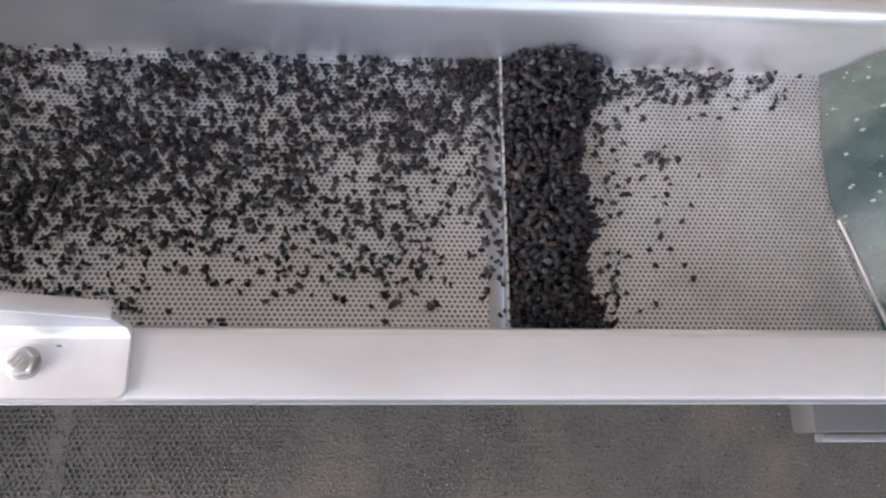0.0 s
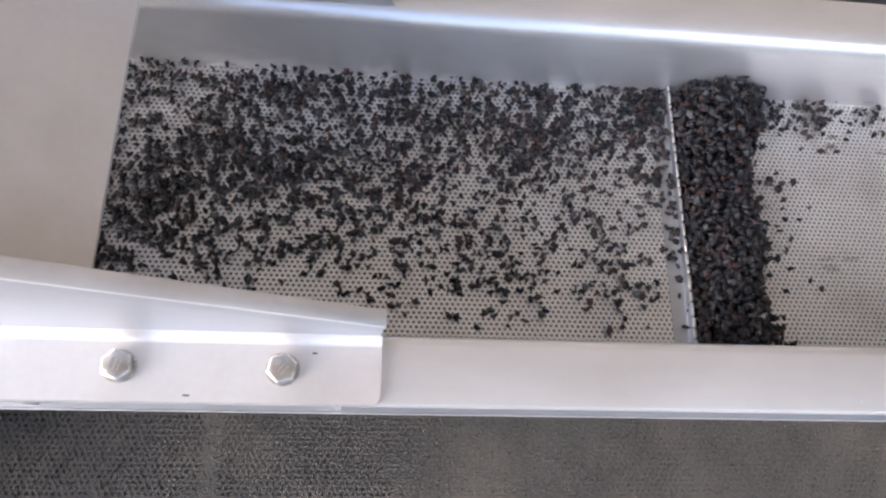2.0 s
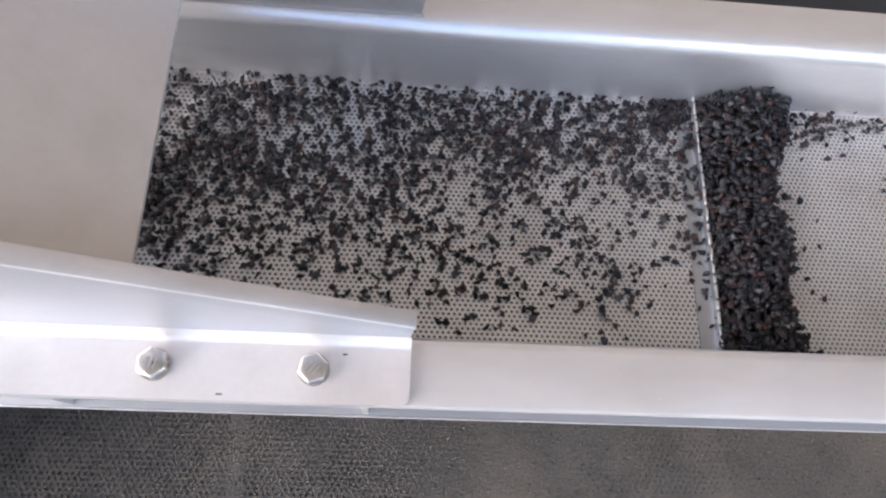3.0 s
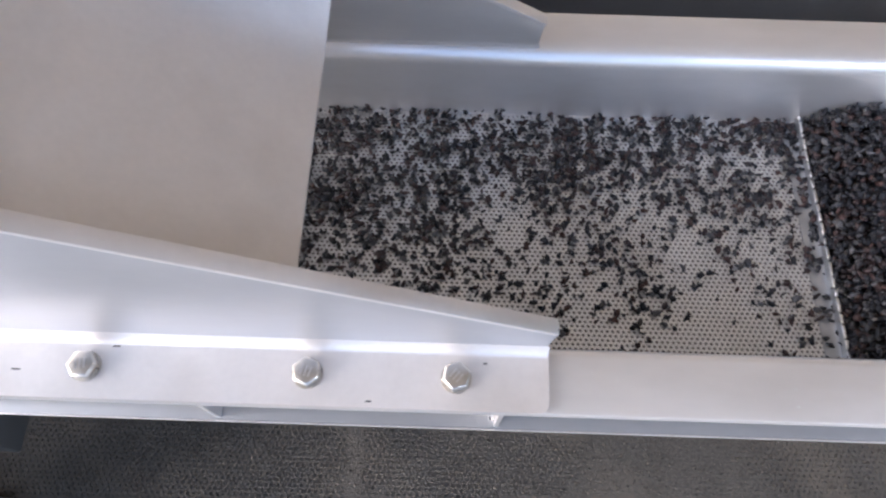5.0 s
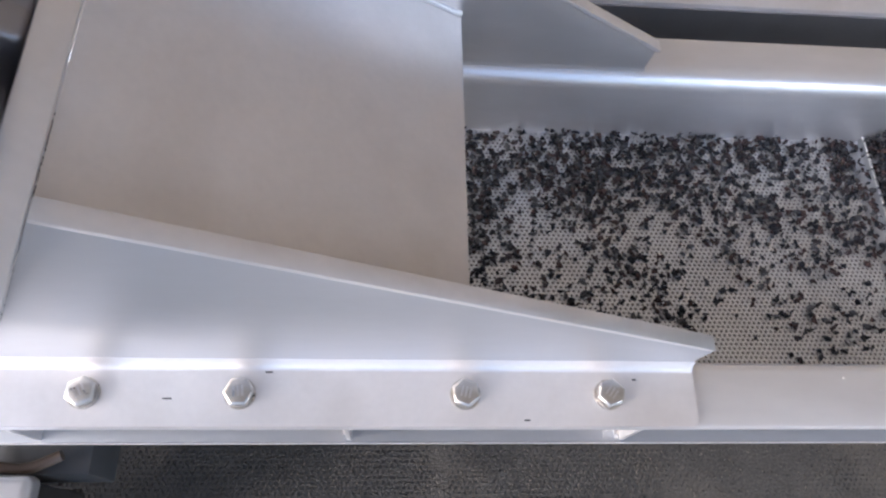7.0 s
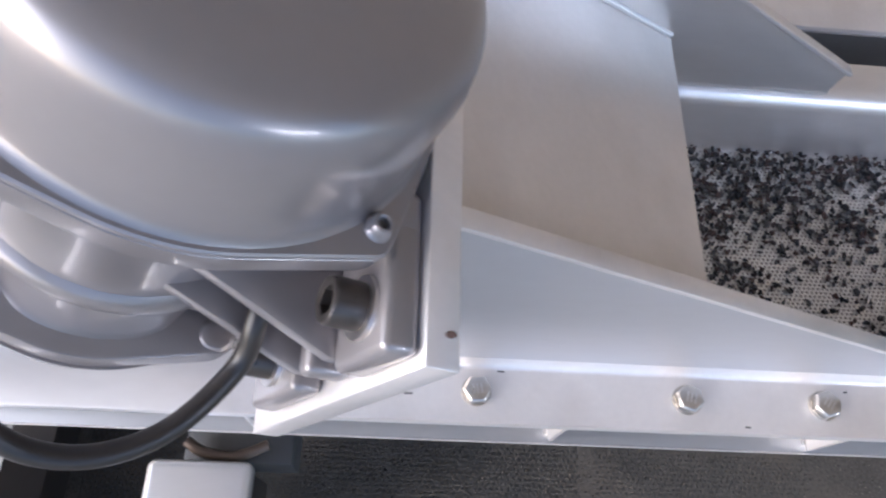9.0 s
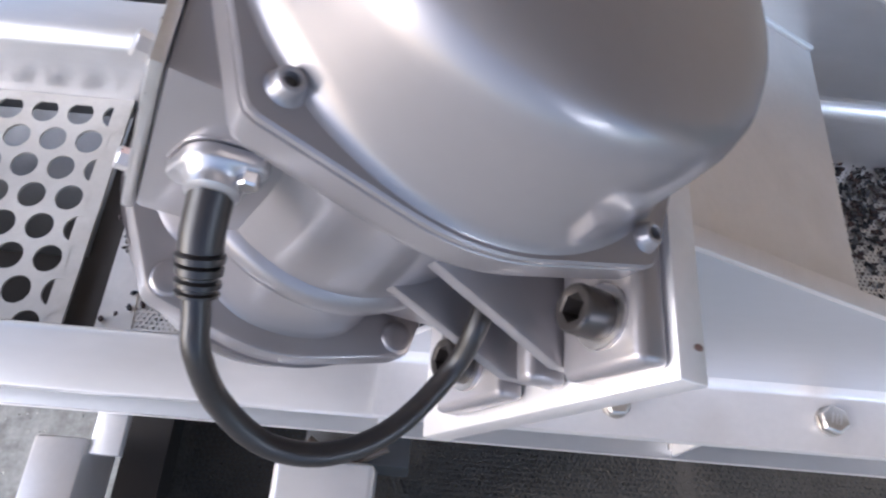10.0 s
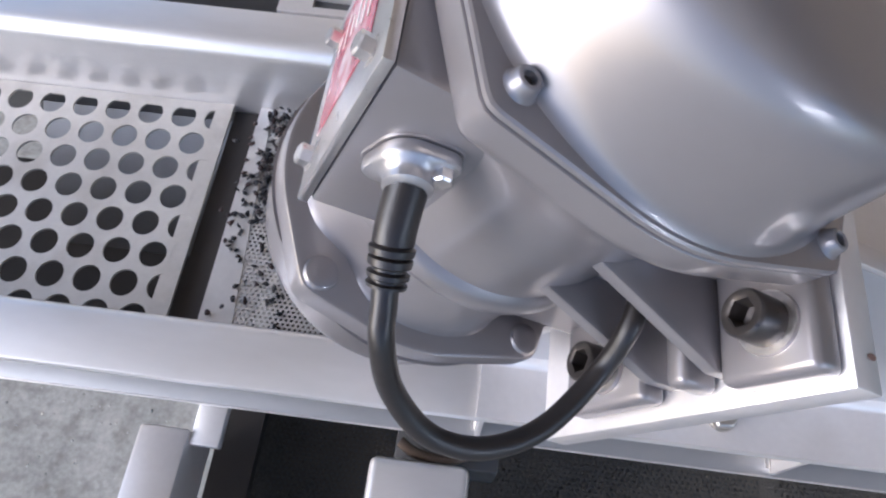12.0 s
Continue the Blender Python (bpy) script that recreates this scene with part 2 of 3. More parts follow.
def perforated(x0, x1, y0, y1, z, pitch, hole, thick, seg=6, wave=0.0, tall=1.0, clog=0.0):
    """A sheet with staggered round holes: one hexagonal cell with its hole after the other."""
    row = pitch * math.sqrt(3) / 2
    cells = [(x0 + pitch * (i + 0.5 * (j % 2)), y0 + row * j) for j in range(int((y1 - y0) / row) + 1)
             for i in range(int((x1 - x0) / pitch) + 1)]
    c = np.array(cells)
    ang = np.radians(30) + 2 * np.pi * np.arange(seg) / seg
    out_r = (pitch / 2) / np.cos((ang + np.pi / 6) % (np.pi / 3) - np.pi / 6)
    ring = np.stack([np.cos(ang), np.sin(ang)], 1)
    n = len(c)
    hole = hole * (1 - clog * np.random.default_rng(3).random(n) ** 0.7)
    if clog:   # dust has filled whole patches, more so towards the inlet
        patch = np.sin(11 * c[:, 0] + 5 * c[:, 1]) + np.sin(23 * c[:, 0] - 31 * c[:, 1] + 1) + 0.6 * np.sin(57 * c[:, 0] + 41 * c[:, 1])
        hole = hole * (1 - 0.48 * np.clip(0.35 * patch + 2.2 * (c[:, 0] + 0.05), 0, 1))
    hole = np.broadcast_to(np.asarray(hole), (n,))[:, None, None]
    v = np.zeros((n, 3, seg, 3))
    v[:, 0, :, :2] = c[:, None] + ring * out_r[:, None]
    v[:, 1, :, :2] = c[:, None] + ring * hole
    v[:, 2, :, :2] = c[:, None] + ring * hole
    v[:, :2, :, 2] = z
    v[:, 2, :, 2] = z - thick
    v[..., 1] = y0 + (v[..., 1] - y0) * tall
    if wave:
        v[..., 2] += wave * np.sin(v[..., 0] * 9 + 1) * np.cos(v[..., 1] * 11)
    k = np.arange(seg)
    k2 = (k + 1) % seg
    top = np.stack([k, k2, seg + k2, seg + k], 1)
    wall = np.stack([seg + k, seg + k2, 2 * seg + k2, 2 * seg + k], 1)
    f = (np.concatenate([top, wall])[None] + (3 * seg * np.arange(n))[:, None, None]).reshape(-1, 4)
    return v.reshape(-1, 3), f.tolist()


def hex_bolt(name, at, parent, turn=0.0, mat=None, r=0.0102, h=0.007):
    bm = lathe([(r, 0), (r, h * 0.8), (r * 0.86, h)], seg=6)
    bmesh.ops.bevel(bm, geom=bm.edges[:], offset=0.0005, segments=1, affect="EDGES")
    w = lathe([(r * 1.02, -0.002), (r * 1.02, 0.0002)], seg=24)
    bm = join(bm, w)
    bm.transform(pose(*at, 0, 0, turn))
    ob = part(name, bm, mat or BOLT, parent)
    marks = bmesh.new()
    for k in range(3):
        b = box(-0.0035, 0.0035, -0.0006 + 0.0028 * (k - 1), 0.0006 + 0.0028 * (k - 1), h, h + 0.0004)
        me = bpy.data.meshes.new("tmp")
        b.to_mesh(me)
        b.free()
        marks.from_mesh(me)
        bpy.data.meshes.remove(me)
    marks.transform(pose(*at, 0, 0, turn + 35))
    part("head_marking", marks, ZINC, ob)
    return ob


# ---------------------------------------------------------------- the machine's plan
Z = 0.80        # top of the trough's flanges
W = 0.252       # inner width of the trough
FL = 0.048      # flange width
DZ = 0.715      # top of the sieve deck
LIP = 0.075
X0, X1 = -1.35, 0.98
ALONG = Vector((0.49, 0, 0.872)).normalized()   # slope of the motor plate
OUT = Vector((-ALONG.z, 0, ALONG.x))            # away from the motor plate
TOP = Vector((-0.2972, 0, 1.0448))              # upper edge of the motor plate


def on_plate(s, n, y=0.0):
    return TOP + ALONG * s + OUT * n + Vector((0, y, 0))


# ---------------------------------------------------------------- ground
bm = bmesh.new()
bmesh.ops.create_grid(bm, x_segments=40, y_segments=40, size=60)
g = thing("ground", (0, 0, 0), "grey worn concrete floor", "floor", kind="structure")
part("concrete_slab", bm, CONCRETE, g, smooth=False)

# ---------------------------------------------------------------- unseen shed, added to shape light and reflections: open towards -x and -y
roof = thing("ceiling", (3.5, 3.5, 5.2), "unseen beige roof, added to shape the light", "ceiling", kind="structure")
part("roof_sheet", box(-4.5, 8.2, -3.2, 8.2, 5.2, 5.3), WALL, roof)
wall_a = thing("wall_east", (8.1, 3.5, 0), "unseen brown wall, added to shape the light", "wall", kind="structure")
part("wall_body", box(8.0, 8.2, -1.2, 8.0, 0, 5.2), DARK_WALL, wall_a)
wall_b = thing("wall_north", (3.5, 8.1, 0), "unseen beige wall, added to shape the light", "wall", kind="structure")
part("wall_body", box(-4.5, 8.2, 8.0, 8.2, 0, 5.2), WALL, wall_b)


# ---------------------------------------------------------------- twin-tube lamp under the roof, mirrored in the motor's enamel
def tube_lamp(x, y, z, turn):
    at = pose(x, y, z, 0, 0, turn)
    lamp = thing("tube_lamp", (x, y, z), "white twin-tube strip lamp hanging under the shed roof", "lamp", m=at)
    part("batten", box(-0.47, 0.47, -0.05, 0.05, 0.030, 0.075, 0.004), WHITE, lamp, local=True)
    for v in (-0.20, 0.20):
        glow = lathe([(0.013, -0.43), (0.013, 0.43)], seg=16)
        glow.transform(pose(0, v, 0, 0, 90, 0))
        part("fluorescent_tube", glow, GLOW, lamp, "glowing white fluorescent tube", local=True)
        for u in (-0.45, 0.45):
            part("tube_holder", box(u - 0.02, u + 0.02, min(0.0, v) - 0.016, max(0.0, v) + 0.016, -0.016, 0.0295, 0.003), WHITE, lamp, local=True)
    for u in (-0.30, 0.30):
        rod = lathe([(0.004, 0.0752), (0.004, 5.1995 - z)], (u, 0), 10)
        part("hanger_rod", rod, ZINC, lamp, local=True)


tube_lamp(1.60, -1.50, 1.90, 42)


# ---------------------------------------------------------------- trough
trough = thing("conveyor_trough", (0, 0, DZ), "long bright stainless steel vibrating conveyor trough with turned-out flanges", "conveyor")


def side(sign, name):
    """Wall, rounded bend, flange and outer skirt of one side; sign -1 is the side at y = 0."""
    base = 0.0 if sign < 0 else W
    r = 0.008 if sign < 0 else 0.017
    pts = [(0, DZ - 0.012), (0, Z - r)]
    pts += [(r - r * math.cos(a), Z - r + r * math.sin(a)) for a in [radians(q) for q in (15, 30, 45, 60, 75, 90)]]
    pts += [(FL - 0.003, Z), (FL - 0.0012, Z - 0.0006), (FL, Z - 0.003), (FL, Z - 0.0045)]
    line = [(base + sign * u, v) for u, v in pts]
    return part(name, profile_strip(line, X0, X1, 0.002 if sign < 0 else -0.002, steps=1), STEEL, trough)


side(-1, "side_wall")
side(1, "side_wall")
for sign, base in ((-1, 0.0), (1, W)):
    ya, yb = sorted((base + sign * 0.0024, base + sign * (FL - 0.0022)))
    # shade below the upper flange is in this sheet's darker colour
    part("lower_flange", box(X0, X1, ya, yb, Z - LIP - 0.003, Z - LIP, 0.0006), CHANNEL, trough, "lower flange of the side channel")
    ya, yb = sorted((base + sign * (FL - 0.0021), base + sign * (FL - 0.0011)))
    # paler strip paints the highlight that runs along the edge
    part("flange_edge", box(X0, X1, ya, yb, Z - LIP - 0.003, Z - LIP + 0.0004, 0.0003), MILD, trough, "flange edge strip, bright for its line of highlight")
    # recessed web coloured darker for the shade in the channel
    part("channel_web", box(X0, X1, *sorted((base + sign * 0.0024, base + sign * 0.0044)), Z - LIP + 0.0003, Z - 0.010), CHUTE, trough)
    for x in (-0.410, -0.181, 0.033):
        ya, yb = sorted((base + sign * 0.0046, base + sign * (FL - 0.0036)))
        rib = part("stiffener_rib", box(x - 0.002, x + 0.002, ya, yb, Z - LIP + 0.0003, Z - 0.0052, 0.0006), MILD, trough, "upright stiffener between the flanges")
        bead = tube([(x - 0.0035, base + sign * u, Z - LIP + 0.0016) for u in (0.012, 0.022, 0.032, 0.040)], 0.0017, 8)
        # weld bead, its glint put into the bright zinc
        part("weld_bead", bead, ZINC, rib, "weld bead in bright metal for its glint")
STEP = 0.318
part("sieve_deck", perforated(-0.6475, STEP - 0.012, -0.001, W + 0.001, DZ, 0.0045, 0.00142, 0.0012, wave=0.0004), DECK, trough,
     "perforated steel sieve sheet", smooth=False)
part("inlet_deck", perforated(STEP + 0.002, 0.650, -0.001, W + 0.001, DZ - 0.002, 0.0045, 0.00142, 0.0012, wave=0.0004), DECK, trough,
     "perforated steel sieve sheet at the inlet", smooth=False)
# raised, sheared end of the sieve sheet
strip = [(STEP - 0.0135, DZ + 0.0005), (STEP - 0.0035, DZ + 0.0012), (STEP - 0.0012, DZ + 0.0030), (STEP, DZ + 0.0080), (STEP + 0.0015, DZ + 0.0080), (STEP + 0.0004, DZ + 0.0018), (STEP - 0.003, DZ - 0.0004), (STEP - 0.0135, DZ - 0.0012)]
# lip takes the darker tone of its shaded side
part("step_lip", prism(strip, "y", 0.0005, W - 0.0005), CHANNEL, trough, "turned-up edge strip of the sieve sheet")
teeth = bmesh.new()
y = 0.004
while y < W - 0.004:
    length = random.uniform(0.003, 0.013)
    t = box(STEP - 0.0002, STEP + 0.0022, y, y + length, DZ + 0.0075, DZ + 0.0095, 0.0004, 1)
    me = bpy.data.meshes.new("tmp")
    t.to_mesh(me)
    t.free()
    teeth.from_mesh(me)
    bpy.data.meshes.remove(me)
    y += length + random.uniform(0.0008, 0.003)
part("sheared_edge", teeth, ZINC, trough, "bright sheared sheet edge")
part("end_margin", prism([(-0.657, 0.0005), (-0.625, 0.0005), (-0.645, W - 0.0005), (-0.657, W - 0.0005)], "z", DZ - 0.0005, DZ + 0.0015), DECK, trough,
     "plain end strip of the sieve sheet")
gv, gf = perforated(-1.28345, -0.700, 0.0198, W - 0.008, DZ + 0.001, 0.0335, 0.0122, 0.0022, seg=24, tall=1.041)
gv[:, 0] = np.minimum(gv[:, 0], -0.6845)
gm = bpy.data.meshes.new("tmp")
gm.from_pydata(gv.tolist(), [], gf)
bm = bmesh.new()
bm.from_mesh(gm)
bpy.data.meshes.remove(gm)
bmesh.ops.remove_doubles(bm, verts=bm.verts, dist=0.00004)
part("coarse_grid", bm, GRID, trough, "steel plate with large round holes", smooth=False)
part("grid_margin", box(-1.33, -0.6845, -0.001, 0.0060, DZ - 0.001, DZ + 0.0007), GRID, trough)
# added strip whose dark colour is the shade in the gap
part("gap_strip", box(-0.686, -0.655, 0.0, W, DZ - 0.012, DZ - 0.010), PIT, trough, "dark strip standing for the shade in the gap between the plates")
part("outlet_back", box(-0.895, -0.69, W - 0.002, W + 0.001, 0.50, DZ - 0.013), CHUTE, trough)
part("outlet_chute", prism([(W - 0.003, 0.690), (0.200, 0.655), (0.150, 0.562), (0.147, 0.562), (0.197, 0.652), (W - 0.003, 0.686)], "x", -0.895, -0.69), CHUTE, trough, "bright sloping chute under the large holes")
# tray and front wall coloured dark, so the holes look shaded
part("outlet_tray", prism([(0.0045, 0.56), (W, 0.56), (W, 0.557), (0.0045, 0.557)], "x", -1.33, -0.69), PIT, trough, "added tray, painted dark for the shade under the large holes")
part("outlet_front", box(-1.33, -0.69, 0.0022, 0.0042, 0.557, DZ - 0.0125), SHADE, trough, "added front wall, painted dark for the shade under the large holes")
part("grid_back_margin", box(-1.33, -0.6845, 0.2415, W - 0.0004, DZ - 0.001, DZ + 0.0007), GRID, trough)
part("grid_support", box(-0.7015, -0.6845, 0.0, W, DZ - 0.002, DZ + 0.0006), GRID, trough)

flecks = bmesh.new()
for k in range(26):
    fx, fy = random.uniform(0.12, 0.70), random.uniform(-0.043, -0.012)
    d = box(fx, fx + random.uniform(0.0008, 0.003), fy, fy + random.uniform(0.0006, 0.0014), Z + 0.0001, Z + 0.0004)
    me = bpy.data.meshes.new("tmp")
    d.to_mesh(me)
    d.free()
    flecks.from_mesh(me)
    bpy.data.meshes.remove(me)
tagged(part("dried_flecks", flecks, WHITE, trough, "white dried flecks", smooth=False), kind="stuff")

# ---------------------------------------------------------------- green inlet sheet at the far end
inlet = thing("inlet_sheet", (0.66, W / 2, DZ), "wet dark green plastic sheet hanging into the trough's inlet", "sheet")
bm = bmesh.new()
grid = []
for i in range(15):
    row = []
    for j in range(15):
        v = j / 14
        edge = 0.6045 + 0.011 * max(0.0, v - 0.7) / 0.3 + 0.030 * max(0.0, 1 - v / 0.50) ** 1.15
        u = i / 14
        zz = DZ + 0.002 + 0.78 * u + 0.006 * u * math.sin(9 * v + 4 * u)
        row.append(bm.verts.new((edge + 0.65 * u, 0.003 + (W - 0.006) * v, zz)))
    grid.append(row)
for i in range(14):
    for j in range(14):
        bm.faces.new((grid[i][j], grid[i + 1][j], grid[i + 1][j + 1], grid[i][j + 1]))
bmesh.ops.solidify(bm, geom=bm.faces[:], thickness=0.003)
part("sheet", bm, GREEN, inlet)
drops = bmesh.new()
for k in range(70):
    u, v = random.uniform(0.004, 0.10), random.uniform(0.05, 0.97)
    r = random.uniform(0.0006, 0.0017)
    edge = 0.6045 + 0.011 * max(0.0, v - 0.7) / 0.3 + 0.030 * max(0.0, 1 - v / 0.50) ** 1.15
    at = pose(edge + 0.65 * u, 0.003 + (W - 0.006) * v, DZ + 0.0022 + 0.78 * u + 0.006 * u * math.sin(9 * v + 4 * u), 0, -50, 0)
    bmesh.ops.create_icosphere(drops, subdivisions=1, radius=1, matrix=at @ Matrix.Diagonal((r * random.uniform(0.8, 1.8), r, r * 0.5, 1)))
tagged(part("water_drops", drops, WET, inlet, "glistening water drops"), kind="stuff")
# highlight on the wet edge, laid on as a bright thin tube
part("highlight_streak", tube([(0.636, 0.008, DZ + 0.006), (0.626, 0.045, DZ + 0.0055), (0.6165, 0.080, DZ + 0.005), (0.6085, 0.108, DZ + 0.004)], 0.0018, 8), ZINC, inlet, "bright streak standing for the highlight on the wet edge")

# ---------------------------------------------------------------- gussets, cover and motor plate
bracket = thing("motor_bracket", (-0.2, W / 2, Z), "welded bright steel motor bracket with tapered bolted gussets", "bracket")


def gusset(mirror):
    def Y(v):
        return W - v if mirror else v
    low = on_plate(-0.172, -0.0155)
    high = on_plate(-0.0215 if not mirror else 0.0, -0.0155)
    outline = [(0.064, 0.843), (0.061, Z + 0.0125), (-0.415, Z + 0.0125), (low.x, low.z), (high.x, high.z)]
    a, b = sorted((Y(-0.0045), Y(0.0)))
    # twins in two tones, the near web darker to offset the sun
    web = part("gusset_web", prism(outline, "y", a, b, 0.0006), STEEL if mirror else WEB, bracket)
    # folded lip along the sloping edge
    slope = Vector((high.x - 0.064, high.z - 0.843))
    nrm = Vector((slope.y, -slope.x)).normalized()
    if nrm.y < 0:
        nrm = -nrm
    e0, e1 = Vector((0.064, 0.843)), Vector((high.x, high.z))
    a, b = sorted((Y(-0.0048), Y(0.006)))
    part("gusset_lip", prism([tuple(e0 + nrm * 0.0005), tuple(e1 + nrm * 0.0005), tuple(e1 - nrm * 0.003), tuple(e0 - nrm * 0.003)], "y", a, b, 0.0005), MILD, bracket)
    # bolted foot with a rounded inner bend
    pts = [(-0.0047, Z + 0.0150), (-0.0062, Z + 0.0098), (-0.0080, Z + 0.0070), (-0.0098, Z + 0.0058), (-0.0112, Z + 0.0055)]
    pts += [(-FL + 0.0005, Z + 0.0055)]
    pts = [(Y(u), v) for u, v in pts]
    sheet = profile_strip(pts, -0.415, 0.0625, 0.005 if not mirror else -0.005)
    corner = [e for e in sheet.edges if all(v.co.x > 0.06 and abs(v.co.y - Y(-FL + 0.0005)) < 0.0005 for v in e.verts)]
    bmesh.ops.bevel(sheet, geom=corner, offset=0.006, segments=5, affect="EDGES", profile=0.5)
    foot = part("gusset_foot", sheet, MILD if not mirror else STEEL, bracket)
    for k, x in enumerate((0.0, -0.10, -0.25, -0.35)):
        hex_bolt("hex_bolt", (x, Y(-0.0262), Z + 0.0078), foot, turn=17 + 23 * k)
    return web


gusset(False)
gusset(True)
cover = [(-0.102, 0.866), (-0.3175, 0.9763), (-0.3190, 0.9737), (-0.102, 0.8628)]
part("cover_plate", prism(cover, "y", -0.0025, W + 0.0025), MILD, bracket, "flat inclined steel cover plate")
part("cover_weld", tube([(-0.1025, W + 0.0005, 0.8675), (-0.21, W + 0.0005, 0.9228), (-0.3165, W + 0.0005, 0.9772)], 0.0032, 10), STEEL, bracket, "bright weld along the cover plate")
plate = box(-0.172, 0.0, -0.0755, W + 0.0755, -0.015, 0.0, 0.0012)
plate.transform(Matrix(((ALONG.x, 0, OUT.x, TOP.x), (0, 1, 0, 0), (ALONG.z, 0, OUT.z, TOP.z), (0, 0, 0, 1))))
for mx, my, w in ((-0.300, -0.030, 0.006), (-0.235, -0.012, 0.005), (0.018, -0.016, 0.003), (-0.06, -0.044, 0.004)):
    part("scuff", box(mx, mx + w, my, my + 0.0011, Z + 0.0056, Z + 0.0058), SHADE, bracket, "small dark scuff")
mplate = part("motor_plate", plate, MILD, bracket, "thick steel motor mounting plate")
spot = lathe([(0.0022, 0.0), (0.0018, 0.0003)], seg=9)
spot.transform(Matrix.Translation(on_plate(0.0004, -0.0105, -0.062)) @ pose(0, 0, 0, 0, 29.3, 20) @ Matrix.Diagonal((1.2, 0.7, 1, 1)))
part("rust_spot", spot, RUST, mplate, "small rust spot")
for x, yy, zz in ((-0.06, W + 0.0026, 0.876),):
    hole = box(x - 0.003, x + 0.003, W + 0.0022, W + 0.0028, zz - 0.001, zz + 0.001)
    part("mark", hole, RUST, bracket, "small dark mark")

# ---------------------------------------------------------------- vibration motor, in its own frame: x off the plate, z along the axis
MM = Matrix(((OUT.x, 0, ALONG.x, TOP.x), (0, -1, 0, 0), (OUT.z, 0, ALONG.z, TOP.z), (0, 0, 0, 1)))
motor = thing("vibration_motor", (0, 0, 0), "glossy grey cast vibration motor with domed end covers", "motor", m=MM)
CX, CY = 0.093, -0.028


def mpart(name, bm, mat, parent=None, label=""):
    return part(name, bm, mat, parent or motor, label, local=True)


def hull_radius(discs):
    """Distance from the axis to the tight outline round a set of discs, by angle."""
    dirs = [2 * math.pi * k / 720 for k in range(720)]
    reach = [max(x * math.cos(q) + y * math.sin(q) + r for x, y, r in discs) for q in dirs]
    return lambda a: min(h / math.cos(q - a) for q, h in zip(dirs, reach) if math.cos(q - a) > 0.5)


FRONT_LUGS = [(sx * 0.064, sy * 0.0685) for sx in (-1, 1) for sy in (-1, 1)]
COVER_SCREWS = [(sx, sy * 0.0640) for sx in (-0.0645, 0.0605) for sy in (-1, 1)]
REAR_SCREWS = [(sx, sy * 0.0605) for sx in (-0.060, 0.0535) for sy in (-1, 1)]
front_hull = hull_radius([(0.0, 0.0, 0.0885)] + [(x, y, 0.0062) for x, y in FRONT_LUGS])
rear_hull = hull_radius([(0.0, 0.0, 0.0835)] + [(x, y, 0.0105) for x, y in REAR_SCREWS])
LUG = [front_hull(2 * math.pi * k / 192) / 0.0905 for k in range(192)]
REAR_LUG = [rear_hull(2 * math.pi * k / 192) / 0.0905 for k in range(192)]


def lugs(a):
    return LUG[round(a * 192 / (2 * math.pi)) % 192]


def rear_lugs(a):
    return REAR_LUG[round(a * 192 / (2 * math.pi)) % 192]


def flare(r, w, outline):
    """A ring that passes from a circle (w 0) to the lobed flange outline (w 1)."""
    return lambda a: r * (1 - w + w * outline(a))


barrel = [(round_of(r), z) for r, z in ((0.0672, -0.117), (0.0670, -0.111), (0.0720, -0.1085), (0.0736, -0.106), (0.0742, -0.102), (0.0736, -0.098),
                                        (0.0718, -0.0955), (0.0692, -0.0935), (0.0690, -0.060), (0.0695, -0.038))]
def scallop(r, dent):
    """A ring that draws in round each of the rear screws."""
    turns = [math.atan2(y, x) for x, y in REAR_SCREWS]
    return lambda a: r - dent * max(math.exp(-((((a - q + math.pi) % (2 * math.pi)) - math.pi) / 0.24) ** 2) for q in turns)


rear_fillet = [(scallop(r, d), z) for r, d, z in ((0.0735, 0.0075, -0.1502), (0.0725, 0.0070, -0.1490), (0.0715, 0.0064, -0.145), (0.0700, 0.0050, -0.136), (0.0682, 0.0020, -0.125))]
front_fillet = [(flare(r, w, lugs), z) for r, w, z in ((0.0702, 0.03, -0.031), (0.0718, 0.12, -0.025), (0.0745, 0.30, -0.019), (0.0785, 0.55, -0.0130), (0.0828, 0.78, -0.0085),
                                                       (0.0862, 0.93, -0.0058), (0.0880, 1.0, -0.0045))]
mpart("motor_body", loft(rear_fillet + barrel + front_fillet, (CX, CY)), PAINT)
mpart("body_flange", lathe([(0.0880, -0.0045), (0.0893, -0.0036), (0.0901, -0.0018), (0.0905, 0.0005), (0.0905, 0.0092), (0.0898, 0.0097)], (CX, CY), 192, lugs), PAINT)
rear_flange = mpart("rear_flange", lathe([(0.0885, -0.166), (0.0905, -0.1645), (0.0905, -0.1525), (0.0898, -0.1508), (0.0880, -0.150)], (CX, CY), 192, rear_lugs), PAINT)


def dome(z0, up):
    prof = [(0.0900, 0.0), (0.0906, 0.0005), (0.0906, 0.0022), (0.0898, 0.0029)]
    return lathe([(r, z0 + up * h) for r, h in prof], (CX, CY), 192, lugs)


front_cover = mpart("front_cover_flange", dome(0.0103, 1), PAINT)
prof = [(0.0876, 0.0126), (0.0852, 0.0140), (0.0837, 0.0172), (0.0824, 0.024), (0.0813, 0.033), (0.0802, 0.044), (0.0791, 0.0510), (0.0768, 0.0568), (0.0731, 0.0606), (0.0678, 0.0628), (0.058, 0.0644), (0.045, 0.0656), (0.02, 0.0666), (0.002, 0.067)]
mpart("front_dome", lathe(prof, (CX, CY), 96), PAINT, label="glossy grey domed end cover")
